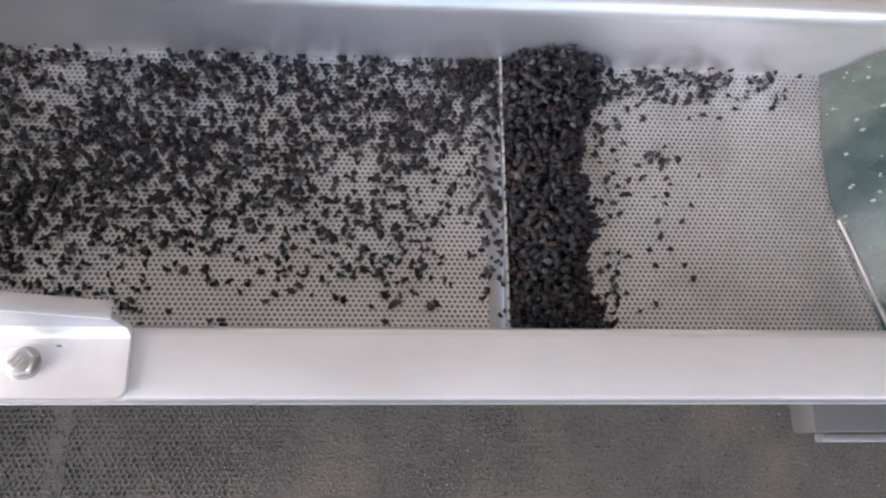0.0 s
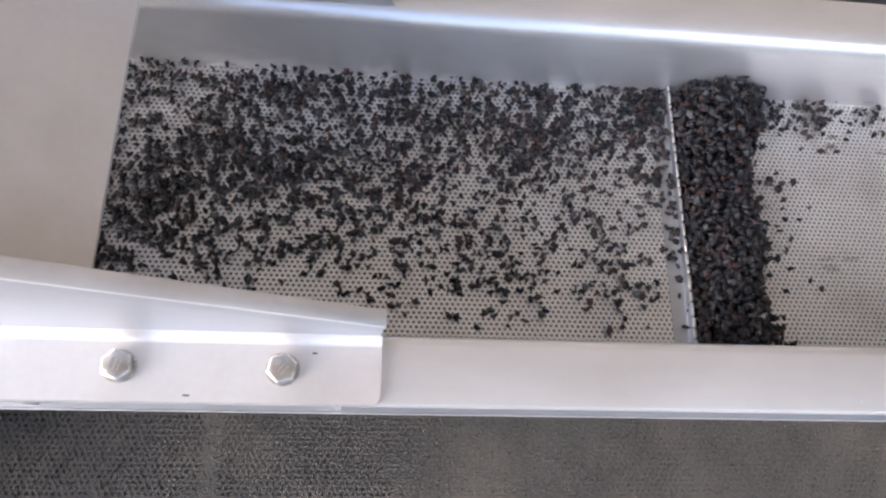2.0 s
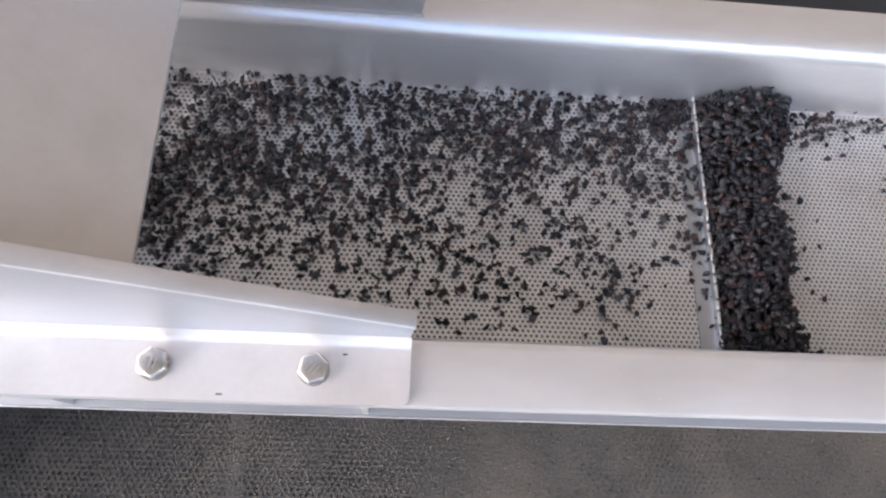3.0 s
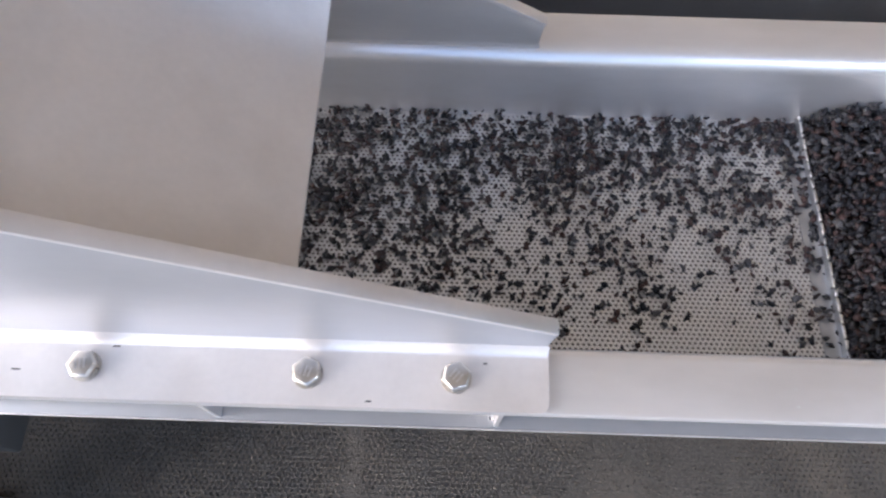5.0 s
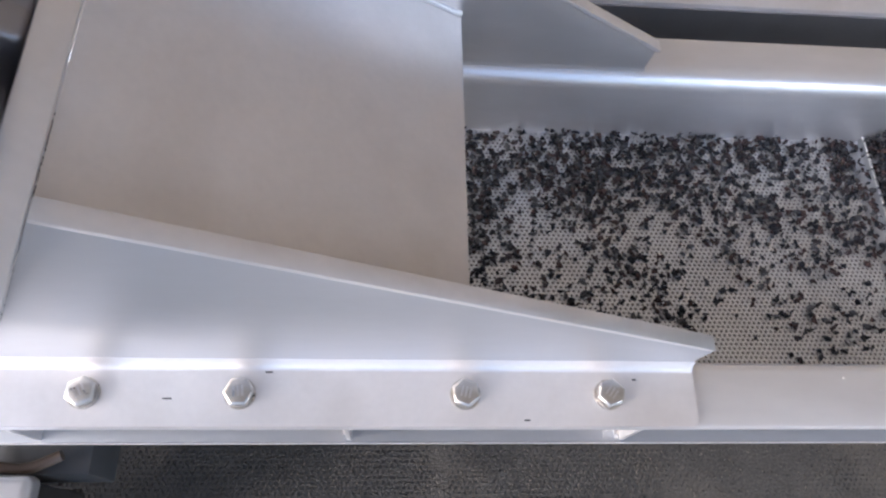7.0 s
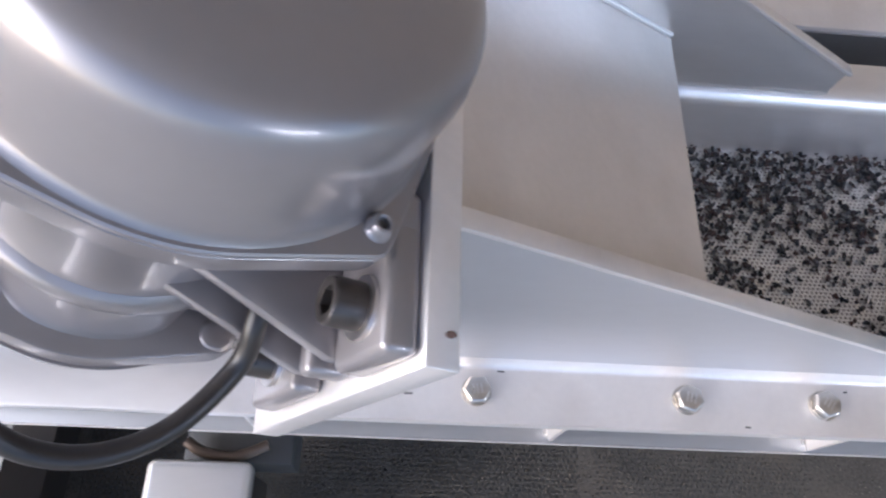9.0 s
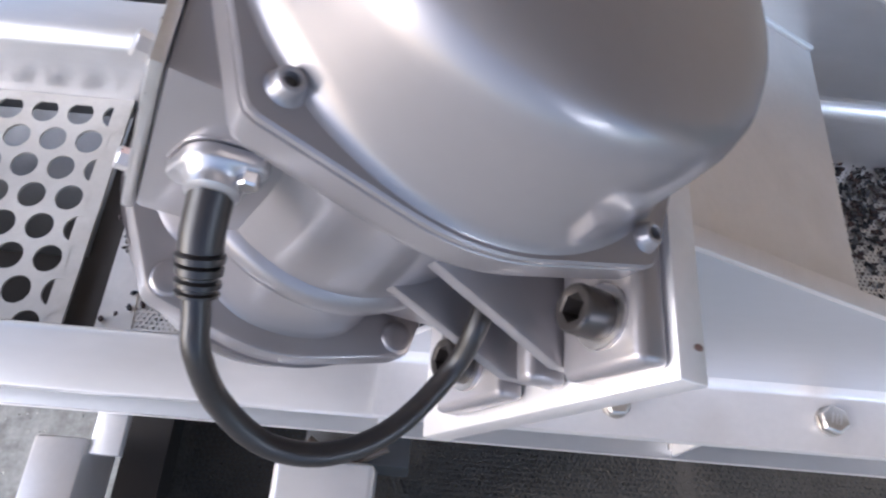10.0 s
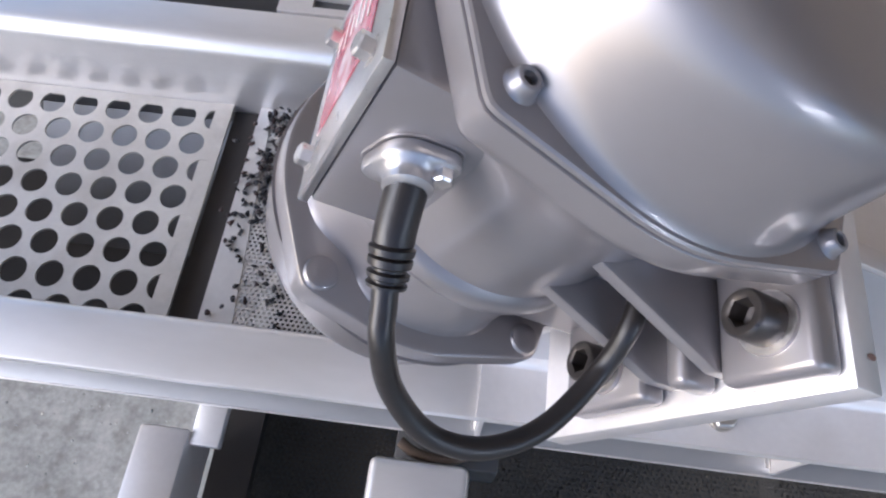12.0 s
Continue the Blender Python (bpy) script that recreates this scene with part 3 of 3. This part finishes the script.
mpart("rear_dome", lathe([(r * 0.97, -0.151 - h) for r, h in prof], (CX, CY), 96), PAINT, label="glossy grey domed end cover")


def cap_screw(at, length, r, parent, mat, way=1, washer=True):
    """A socket head screw that stands along the motor's z, or along x when way is 0."""
    bm = loft([(round_of(r), 0), (round_of(r), length * 0.88), (round_of(r * 0.97), length * 0.95), (round_of(r * 0.90), length), (round_of(r * 0.70), length),
               (hex_of(r * 0.62), length * 0.96), (hex_of(r * 0.60), length * 0.35), (round_of(r * 0.1), length * 0.25)], seg=36)
    turn = Matrix.Identity(4) if way == 1 else (pose(0, 0, 0, 180) if way == -1 else pose(0, 0, 0, 0, 90))
    m = Matrix.Translation(at) @ turn
    bm.transform(m)
    ob = mpart("socket_screw", bm, mat, parent)
    if washer:
        w = lathe([(r * 1.32, -0.0022), (r * 1.32, 0.0)], seg=28)
        w.transform(m)
        mpart("washer", w, ZINC, ob, "bright zinc washer")
    return ob


for sx, sy in COVER_SCREWS:
    lx, ly = CX + sx, CY + sy
    boss = lathe([(0.0064, 0.0124), (0.0052, 0.0136), (0.0045, 0.0152), (0.0042, 0.0168), (0.0037, 0.0177), (0.0029, 0.0180), (0.0022, 0.0176), (0.0020, 0.0150)], (lx, ly), 28)
    boss = mpart("screw_boss", boss, PAINT, front_cover)
    mpart("screw_socket", lathe([(0.0019, 0.0144), (0.0019, 0.0156), (0.0012, 0.0152)], (lx, ly), 20), DARK_BOLT, boss, "dark sunk screw socket")
for sx, sy in REAR_SCREWS:
    boss = lathe([(0.0092, -0.1506), (0.0082, -0.1498), (0.0078, -0.1482), (0.0070, -0.1476), (0.0030, -0.1475)], (CX + sx, CY + sy), 28)
    mpart("screw_boss", boss, PAINT, rear_flange)

for sgn in (1, -1):
    def V(v):
        """Across the motor, mirrored about its axis."""
        return v if sgn > 0 else 2 * CY - v
    def bx(x0, x1, y0, y1, z0, z1, b=0.004):
        y0, y1 = sorted((V(y0), V(y1)))
        return box(x0, x1, y0, y1, z0, z1, b, 3)
    foot = mpart("motor_foot", bx(0.0003, 0.060, 0.006, 0.026, -0.142, -0.003), PAINT)
    mpart("foot_pad", bx(0.0003, 0.0150, 0.020, 0.0715, -0.044, -0.003, 0.0035), PAINT, foot)
    mpart("foot_pad", bx(0.0003, 0.0145, 0.020, 0.0700, -0.137, -0.084, 0.0035), PAINT, foot)
    for s, e in ((-0.047, 0.0655), (-0.079, 0.0640)):
        pts = [(0.100, V(0.026)), (0.083, V(0.035)), (0.016, V(e)), (0.0005, V(e)), (0.0005, V(0.02)), (0.05, V(0.008))]
        mpart("foot_rib", prism(pts, "z", s - 0.003, s + 0.003, 0.0008), PAINT, foot)
    mpart("foot_web", bx(0.0003, 0.020, 0.020, 0.0690, -0.0670, -0.0560, 0.0035), PAINT, foot)
    for s in (-0.0205, -0.1085):
        cap_screw((0.0168, V(0.0515), s), 0.0135, 0.0095, foot, DARK_BOLT, 0)

# terminal box on the side that faces away from the plate
def sl(s_at, off):
    """Height of the sloping lid over the plate at the place s_at along the axis."""
    return 0.1765 + 0.085 * (s_at + 0.10) + off


tb = mpart("terminal_box", prism([(0.095, -0.096), (sl(-0.100, -0.0043), -0.100), (sl(-0.010, -0.0043), -0.010), (0.095, -0.014)], "y", -0.062, 0.0270, 0.0025), PAINT,
           label="grey cast terminal box")
lid = mpart("lid", prism([(sl(-0.102, -0.0042), -0.102), (sl(-0.102, 0), -0.102), (sl(-0.009, 0), -0.009), (sl(-0.009, -0.0042), -0.009)], "y", -0.063, 0.0272, 0.0008), ZINC, tb, "bare metal lid")
label = mpart("label_plate", prism([(sl(-0.088, 0.0001), -0.088), (sl(-0.088, 0.0005), -0.088), (sl(-0.030, 0.0005), -0.030), (sl(-0.030, 0.0001), -0.030)], "y", -0.052, 0.006), RED, lid, "red warning label")
for k in range(6):
    q = -0.083 + 0.0085 * k
    a0 = random.uniform(-0.046, -0.030)
    mpart("print_line", prism([(sl(q, 0.0006), q), (sl(q, 0.0008), q), (sl(q + 0.0018, 0.0008), q + 0.0018), (sl(q + 0.0018, 0.0006), q + 0.0018)], "y", a0, a0 + random.uniform(0.008, 0.026)), WHITE, label, "white print line")
for yy in (0.0145, -0.044):
    for s in (-0.0905, -0.0225):
        b = lathe([(0.0056, 0), (0.0056, 0.0008), (0.0043, 0.0009), (0.0043, 0.0050), (0.0036, 0.0057)], seg=6)
        b.transform(pose(sl(s, 0.0), yy, s, 0, 85, 0))
        mpart("lid_screw", b, ZINC, lid, "zinc hex screw")
# the gland: an oblong two-screw flange on a gasket, with a round collar
GLAND_AXIS = math.atan2(-0.68, -0.73)


def oblong(half, r_mid, r_end):
    """Outline round a middle disc and two end discs, seen along the gland's axis."""
    ends = [(q * half * math.cos(GLAND_AXIS), q * half * math.sin(GLAND_AXIS), r_end) for q in (-1, 1)]
    edge = hull_radius([(0.0, 0.0, r_mid)] + ends)
    return [edge(2 * math.pi * k / 96) for k in range(96)]


def scaled(table, f):
    return lambda a: table[round(a * 96 / (2 * math.pi)) % 96] * f


WIDE, SLIM = oblong(0.0122, 0.0132, 0.0058), oblong(0.0116, 0.0124, 0.0054)
seat = loft([(scaled(WIDE, 1.0), -0.003), (scaled(WIDE, 1.0), 0.0010), (scaled(WIDE, 0.97), 0.0016)], seg=96)
gl = loft([(scaled(SLIM, 0.97), 0.0022), (scaled(SLIM, 1.0), 0.0030), (scaled(SLIM, 1.0), 0.0062), (scaled(SLIM, 0.95), 0.0072), (round_of(0.0110), 0.0080), (round_of(0.0095), 0.0092),
           (round_of(0.0086), 0.0110), (round_of(0.0086), 0.0135), (round_of(0.0066), 0.015)], seg=96)
at_box = pose(0.155, 0.0262, -0.046, -90, 0, 0)
seat.transform(at_box)
gl.transform(at_box)
mpart("gland_seat", seat, PAINT, tb)
gland = mpart("cable_gland", gl, CAST, tb, "metal cable gland")
ss = lathe([(0.0038, 0.0062), (0.0038, 0.0112), (0.0030, 0.0120)], (0.0112 * math.cos(GLAND_AXIS), 0.0112 * math.sin(GLAND_AXIS)), 6)
ss.transform(at_box)
mpart("gland_screw", ss, ZINC, gland, "zinc hex screw")


# ---------------------------------------------------------------- cable
cable = thing("power_cable", (-0.46, -0.05, 1.07), "black rubber power cable looping beside the motor foot", "cable")
p0 = MM @ Vector((0.155, 0.038, -0.046))
p1 = (-0.4572, -0.0500, 1.0735)
part("cable_jacket", tube([(-0.4588, -0.0640, 1.063), (-0.4588, -0.0720, 1.057), (-0.4584, -0.0815, 1.05), (-0.4540, -0.0930, 1.03), (-0.4390, -0.1030, 1.01), (-0.4170, -0.1025, 0.998),
                           (-0.3940, -0.0895, 0.99), (-0.3725, -0.0640, 0.99), (-0.3640, -0.0490, 1.006), (-0.3600, -0.0320, 1.010)], 0.0047, 16), RUBBER, cable)


def boot(t):
    return 0.0072 + (0.0009 if t > 0.52 and int(t * 24) % 3 else -0.0006 if t > 0.52 else 0) - (0.0022 * (t - 0.5) if t > 0.5 else 0)


part("boot", tube([p0, p1, (-0.4580, -0.0585, 1.0672), (-0.4588, -0.0665, 1.0610)], boot, 18, 14), RUBBER, cable, "ribbed black strain-relief boot")

# ---------------------------------------------------------------- lower deck and frame
lower = thing("lower_deck", (0, -0.1, 0.53), "dusty dark perforated steel deck under the trough", "deck")
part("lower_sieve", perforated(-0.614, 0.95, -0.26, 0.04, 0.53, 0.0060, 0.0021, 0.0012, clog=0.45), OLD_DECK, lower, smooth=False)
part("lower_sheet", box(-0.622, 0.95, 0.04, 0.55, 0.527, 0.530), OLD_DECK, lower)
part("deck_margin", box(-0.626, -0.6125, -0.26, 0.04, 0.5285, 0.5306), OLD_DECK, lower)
# end wall coloured nearly black for the shade beside the frame tube
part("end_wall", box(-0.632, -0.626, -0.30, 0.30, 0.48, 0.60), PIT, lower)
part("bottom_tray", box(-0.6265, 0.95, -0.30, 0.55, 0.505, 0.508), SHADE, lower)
for x in (-0.097, 0.553):
    part("seam_strip", box(x - 0.009, x + 0.009, -0.26, 0.05, 0.5290, 0.53025), OLD_DECK, lower, "plain strip without holes")

frame_tube = thing("frame_tube", (-0.66, -0.1, 0.70), "square steel frame tube beside the trough", "frame")
part("tube_body", box(-0.683, -0.6415, -0.45, -0.0640, 0.640, 0.705, 0.003), MILD, frame_tube)
part("end_tab", box(-0.6412, -0.6165, -0.075, 0.10, 0.690, 0.70, 0.0015), MILD, frame_tube)
# filler panel: its dark colour is the shade between tube and deck
part("gap_panel", box(-0.6412, -0.6030, -0.45, 0.02, 0.628, 0.632), PIT, frame_tube, "added panel, dark for the shade beside the tube")
part("leg", box(-0.683, -0.6415, -0.45, -0.41, 0.0, 0.640, 0.003), MILD, frame_tube)


def spring_mount(x0, x1, name_label):
    t = thing("spring_mount", ((x0 + x1) / 2, -0.1, 0.70), name_label, "mount", group="spring mounts of the trough")
    part("mount_block", box(x0, x1, -0.19, -0.067, 0.698, 0.720, 0.007, 4), STEEL, t)
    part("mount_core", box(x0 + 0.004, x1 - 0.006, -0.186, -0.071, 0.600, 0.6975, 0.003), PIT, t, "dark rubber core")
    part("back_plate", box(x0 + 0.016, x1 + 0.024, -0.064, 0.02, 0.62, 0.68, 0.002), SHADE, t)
    part("rubber_ring", tube([(x0 + 0.02, -0.050, 0.694), (x0 + 0.035, -0.058, 0.692), (x0 + 0.06, -0.060, 0.690), (x0 + 0.085, -0.050, 0.69)], 0.0045, 10), COPPER, t, "brown rubber ring")
    part("post", box(x0 + 0.02, x1 - 0.02, -0.16, -0.10, 0.0, 0.60, 0.002), MILD, t)


spring_mount(-0.4915, -0.412, "bright steel spring mount block with rounded edges under the motor")
rm = thing("frame_bracket", (0.66, -0.07, 0.60), "grey steel frame bracket under the inlet end", "bracket")
part("bracket_body", box(0.6325, 0.80, -0.0665, 0.10, 0.56, 0.60, 0.003), SHADE, rm)
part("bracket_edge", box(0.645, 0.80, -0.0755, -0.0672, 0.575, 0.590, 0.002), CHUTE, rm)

rail = thing("back_rail", (0, 0.4, 0.75), "long steel frame rail behind the trough", "frame")
part("rail_tube", box(-1.40, 1.2, 0.3665, 0.43, 0.66, 0.775, 0.004), MILD, rail)
# thin sheet over the rail, coloured for the shaded gap before it
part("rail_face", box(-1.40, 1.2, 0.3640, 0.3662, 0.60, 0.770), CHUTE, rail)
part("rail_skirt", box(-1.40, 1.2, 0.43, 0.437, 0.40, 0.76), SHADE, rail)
hb = thing("back_bracket", (-0.58, 0.33, Z), "steel bracket plate with a slot on the far flange", "bracket")
part("slotted_plate", join(box(-0.636, -0.604, 0.3015, 0.3470, Z - 0.004, Z + 0.0005), box(-0.5605, -0.50, 0.3015, 0.3470, Z - 0.004, Z + 0.0005),
                           box(-0.604, -0.5605, 0.3215, 0.3470, Z - 0.004, Z + 0.0005), box(-0.604, -0.5605, 0.3015, 0.3095, Z - 0.004, Z + 0.0005)), MILD, hb, smooth=False)
# block added below so that the slot reads as shaded
part("slot_block", box(-0.632, -0.51, 0.3045, 0.3465, Z - 0.040, Z - 0.0045), SHADE, hb, "added block, dark for the shade under the slot")

# ---------------------------------------------------------------- what the conveyor carries
rng = np.random.default_rng(5)


def grain_shapes(count=14):
    shapes = []
    for k in range(count):
        b = bmesh.new()
        bmesh.ops.create_icosphere(b, subdivisions=2 if k % 2 else 1, radius=1)
        b.verts.ensure_lookup_table()
        v = np.array([q.co[:] for q in b.verts])
        f = np.array([[q.index for q in face.verts] for face in b.faces])
        b.free()
        seed = Vector((k * 3.1, 1.7, 0.4))
        v = np.array([np.array(q) * (0.85 + 0.75 * noise.noise(Vector(q) * 1.3 + seed)) for q in v])
        v *= np.array([rng.uniform(0.8, 1.2), rng.uniform(0.5, 0.9), rng.uniform(0.3, 0.55)])
        v[:, 2] += 0.30 * rng.uniform(-1, 1) * v[:, 0] ** 2 + 0.2 * rng.uniform(-1, 1) * v[:, 0] * v[:, 1]
        v[:, 1] += 0.35 * rng.uniform(-1, 1) * v[:, 0] ** 2
        shapes.append((v, f))
    return shapes


SHAPES = grain_shapes()


def grains(places, size=0.0037, lie=True):
    """One mesh of many pieces at the places (x, y, floor height)."""
    vs, fs, n = [], [], 0
    for x, y, z in places:
        v, f = SHAPES[rng.integers(len(SHAPES))]
        if lie and len(v) > 60 and rng.random() < 0.4:
            v, f = SHAPES[0]
        e = Euler((rng.normal(0, 0.5), rng.normal(0, 0.5), rng.uniform(0, 6.28))) if lie else Euler(rng.uniform(0, 6.28, 3))
        q = v @ np.array(e.to_matrix()).T * size * rng.uniform(0.7, 1.25)
        q = q + np.array((x, y, z - q[:, 2].min() * (1 if lie else 0)))
        vs.append(q)
        fs.append(f + n)
        n += len(q)
    me = bpy.data.meshes.new("pieces")
    me.from_pydata(np.concatenate(vs).tolist(), [], np.concatenate(fs).tolist())
    me.materials.append(GRAIN)
    me.polygons.foreach_set("use_smooth", [True] * len(me.polygons))
    return me


def clump(n, spread):
    pts = rng.normal(0, spread, (n, 2))
    pts = np.clip(pts, -2 * spread, 2 * spread)
    return [(a, b, max(0.0, rng.normal(0, 0.0015)) if rng.random() < 0.3 else 0.0) for a, b in pts]


MESHES = [grains(clump(10, 0.017)) for _ in range(40)]
SMALL = [grains(clump(3, 0.010)) for _ in range(14)]
MOVES = []


def drop(mesh, rows, label):
    ob = new("dried_pieces", mesh)
    ob.matrix_basis = rows[0][1]
    tagged(ob, label, "dried pieces", "pieces on the conveyor", "stuff")
    MOVES.append((ob, rows))
    return ob


def drift(x, y, start, speed, times):
    """Rows of a clump that creeps towards the outlet and jumps about on the shaking deck."""
    rows, turn = [], rng.uniform(-180, 180)
    cy = y
    for t in times:
        px = x - speed * max(0.0, t - start) + (rng.normal(0, 0.0025) if t > start else 0)
        cy = min(max(cy + rng.normal(0, 0.003), 0.012), W - 0.012)
        turn += rng.normal(0, 9)
        pz = DZ + 0.0006
        if px > STEP - 0.012:
            pz = DZ + 0.001
        if px < -0.636:
            px, pz = -0.671 + rng.normal(0, 0.002), 0.6
        rows.append((t, pose(px, cy, pz, 0, 0, turn)))
    return rows


TIMES = [k * 0.8 for k in range(16)]
SPEED = 0.034


def weight(x, y):
    """How thickly the deck is covered: more along the far wall and towards the cover, less along the near wall."""
    v = y / W
    w = 0.30 + 0.75 * v ** 1.1
    if -0.16 < x < 0.02:
        w += 0.50 * max(0.0, min(1.0, (v - 0.18) * 3))
    if v < 0.16:
        w *= 0.45
    if x < 0.06:
        w += 0.15
    if x > 0.0 and v < 0.5:
        w *= 0.75
    if -0.42 < x < -0.06 and v < 0.5:
        w *= 0.10
    if x < -0.42:
        w *= 0.15 + 0.75 * v ** 2
    return w


made = 0
while made < 495:
    x, y = rng.uniform(-0.636, STEP - 0.016), rng.uniform(0.008, W - 0.008)
    if x < -0.22 and rng.random() < 0.4:
        continue
    if rng.random() > weight(x, y):
        continue
    drop(MESHES[made % len(MESHES)], drift(x, y, -1, SPEED * rng.uniform(0.75, 1.2), TIMES), "dark dried pieces scattered on the sieve deck")
    made += 1
made = 0
while made < 210:
    y = rng.uniform(0.010, W - 0.010)
    if rng.random() > weight(0.3, y):
        continue
    drop(MESHES[(made * 7) % len(MESHES)], drift(STEP + 0.030, y, 13.5 * (made + 0.5) / 210 - 2.5, SPEED, TIMES), "dark dried pieces scattered on the sieve deck")
    made += 1

# a dense seam of pieces that creeps along the foot of the far wall
for k in range(150):
    x = -0.30 + 0.92 * k / 150
    rows = []
    for t in TIMES:
        px = min(max(x - SPEED * t, -0.62), STEP - 0.020)
        rows.append((t, pose(px + rng.normal(0, 0.002), W - 0.012 + rng.normal(0, 0.003), DZ + 0.0006, 0, 0, 61 * k % 360 + rng.normal(0, 12))))
    drop(SMALL[k % len(SMALL)], rows, "dark dried pieces along the foot of the trough wall")

# the heap that builds up behind the step
for k in range(7):
    ya, yb = W * k / 7, W * (k + 1) / 7
    cx, cy = STEP + 0.036, (ya + yb) / 2
    pts = []
    for _ in range(330):
        u, y = rng.uniform(-1, 1), rng.uniform(ya, yb)
        half = 0.036 + 0.005 * math.sin(y * 70) + 0.016 * max(0.0, (y - W + 0.06) / 0.06) + 0.008 * max(0.0, 1 - y / 0.03) + 0.004 * rng.normal()
        x = cx + u * half + 0.012 * max(0.0, (y - W + 0.06) / 0.06)
        if x < STEP + 0.004:
            x = STEP + 0.004 + rng.uniform(0, 0.006)
        h = (0.019 + 0.014 * (y / W) ** 3) * max(0.0, 1 - abs(u) ** 3.0) + 0.002
        pts.append((x - cx, min(max(y, 0.004), W - 0.004) - cy, h * math.sqrt(rng.uniform(0.25, 1)) - 0.001 if rng.random() < 0.8 else 0.0))
    me = grains(pts, 0.0041, lie=True)
    rows = [(t, pose(cx + rng.normal(0, 0.0012), cy, DZ - 0.0005, 0, 0, rng.normal(0, 1.0))) for t in TIMES]
    ob = new("heap", me)
    ob.matrix_basis = rows[0][1]
    tagged(ob, "heap of dark dried pieces piled against the step of the deck", "heap", "pieces on the conveyor", "stuff")
    MOVES.append((ob, rows))

# single pieces that hurry along the inlet deck into the heap
for k in range(120):
    back = k % 5 < 2
    y = W - abs(rng.normal(0, 0.016)) - 0.010 if back else rng.uniform(0.012, W - 0.02)
    t0, dur = 0.02 + 4.6 * k / 120, rng.uniform(0.35, 0.9)
    y1 = min(max(y + rng.normal(0, 0.012), 0.010), W - 0.010)
    rows = [(0.0, pose(0.76, y, DZ + 0.25, 0, 0, 20 * k % 180))]
    for u in (0.0, 0.3, 0.5, 0.75, 1.0):
        x = 0.76 - u * (0.76 - STEP - 0.042)
        z = DZ + 0.001 + 0.006 * rng.random() * (u < 1) if x < 0.60 else DZ + 0.012 + (x - 0.604) * 1.22
        rows.append((t0 + u * dur, pose(x, y + (y1 - y) * u, z, 0, 0, 20 * k % 180 + 50 * u)))
    rows.append((12.0, rows[-1][1]))
    drop(SMALL[k % len(SMALL)], rows, "dark dried pieces jumping over the inlet deck")


for k in range(45):
    x, y = rng.uniform(-0.650, -0.590), W - 0.008 - 0.20 * rng.random() ** 2.6
    rows = [(t, pose(x + rng.normal(0, 0.002), min(y + rng.normal(0, 0.002), W - 0.008), DZ + 0.0017, 0, 0, 53 * k % 360 + rng.normal(0, 12))) for t in TIMES]
    drop(SMALL[k % len(SMALL)], rows, "dark dried pieces at the end strip of the deck")
for k in range(95):
    if k < 60:
        x, y = 0.390 + 0.20 * rng.random() ** 1.3, W - 0.006 - abs(rng.normal(0, 0.014))
    else:
        x, y = 0.392 + abs(rng.normal(0, 0.035)), rng.uniform(0.008, W - 0.03)
    x = min(x, 0.60)
    rows = []
    for t in TIMES:
        rows.append((t, pose(max(x - 0.02 * t, STEP + 0.04) + rng.normal(0, 0.003), min(y + rng.normal(0, 0.002), W - 0.006), DZ - 0.0013, 0, 0, 37 * k % 360 + rng.normal(0, 15))))
    drop(SMALL[k % len(SMALL)], rows, "dark dried pieces lying on the inlet deck")


# dust and crumbs on the lower deck, grit on the concrete
def litter(name, x0, x1, y0, y1, z, count, size, mat, label, category):
    me = grains([(rng.uniform(x0, x1), y0 + (y1 - y0) * rng.random(), z) for _ in range(count)], size)
    me.materials.clear()
    me.materials.append(mat)
    tagged(new(name, me), label, category, kind="stuff")


CRUMB = material("dusty_crumb", (0.10, 0.085, 0.068), 0.8, 0.0, 0.3, 200, island=0.95)
GRIT = material("pale_grit", (0.46, 0.44, 0.39), 0.9, 0.0, 0.3, 200, island=0.6)
litter("crumbs", -0.60, 0.92, -0.255, 0.03, 0.5303, 7000, 0.0012, CRUMB, "fine brown crumbs and dust on the lower deck", "crumbs")
litter("grit", -1.35, -0.70, -0.75, 0.25, 0.0002, 450, 0.0026, GRIT, "pale grit lying on the worn concrete", "grit")


def motions():
    for ob, rows in MOVES:
        walk(ob, rows)


motions()
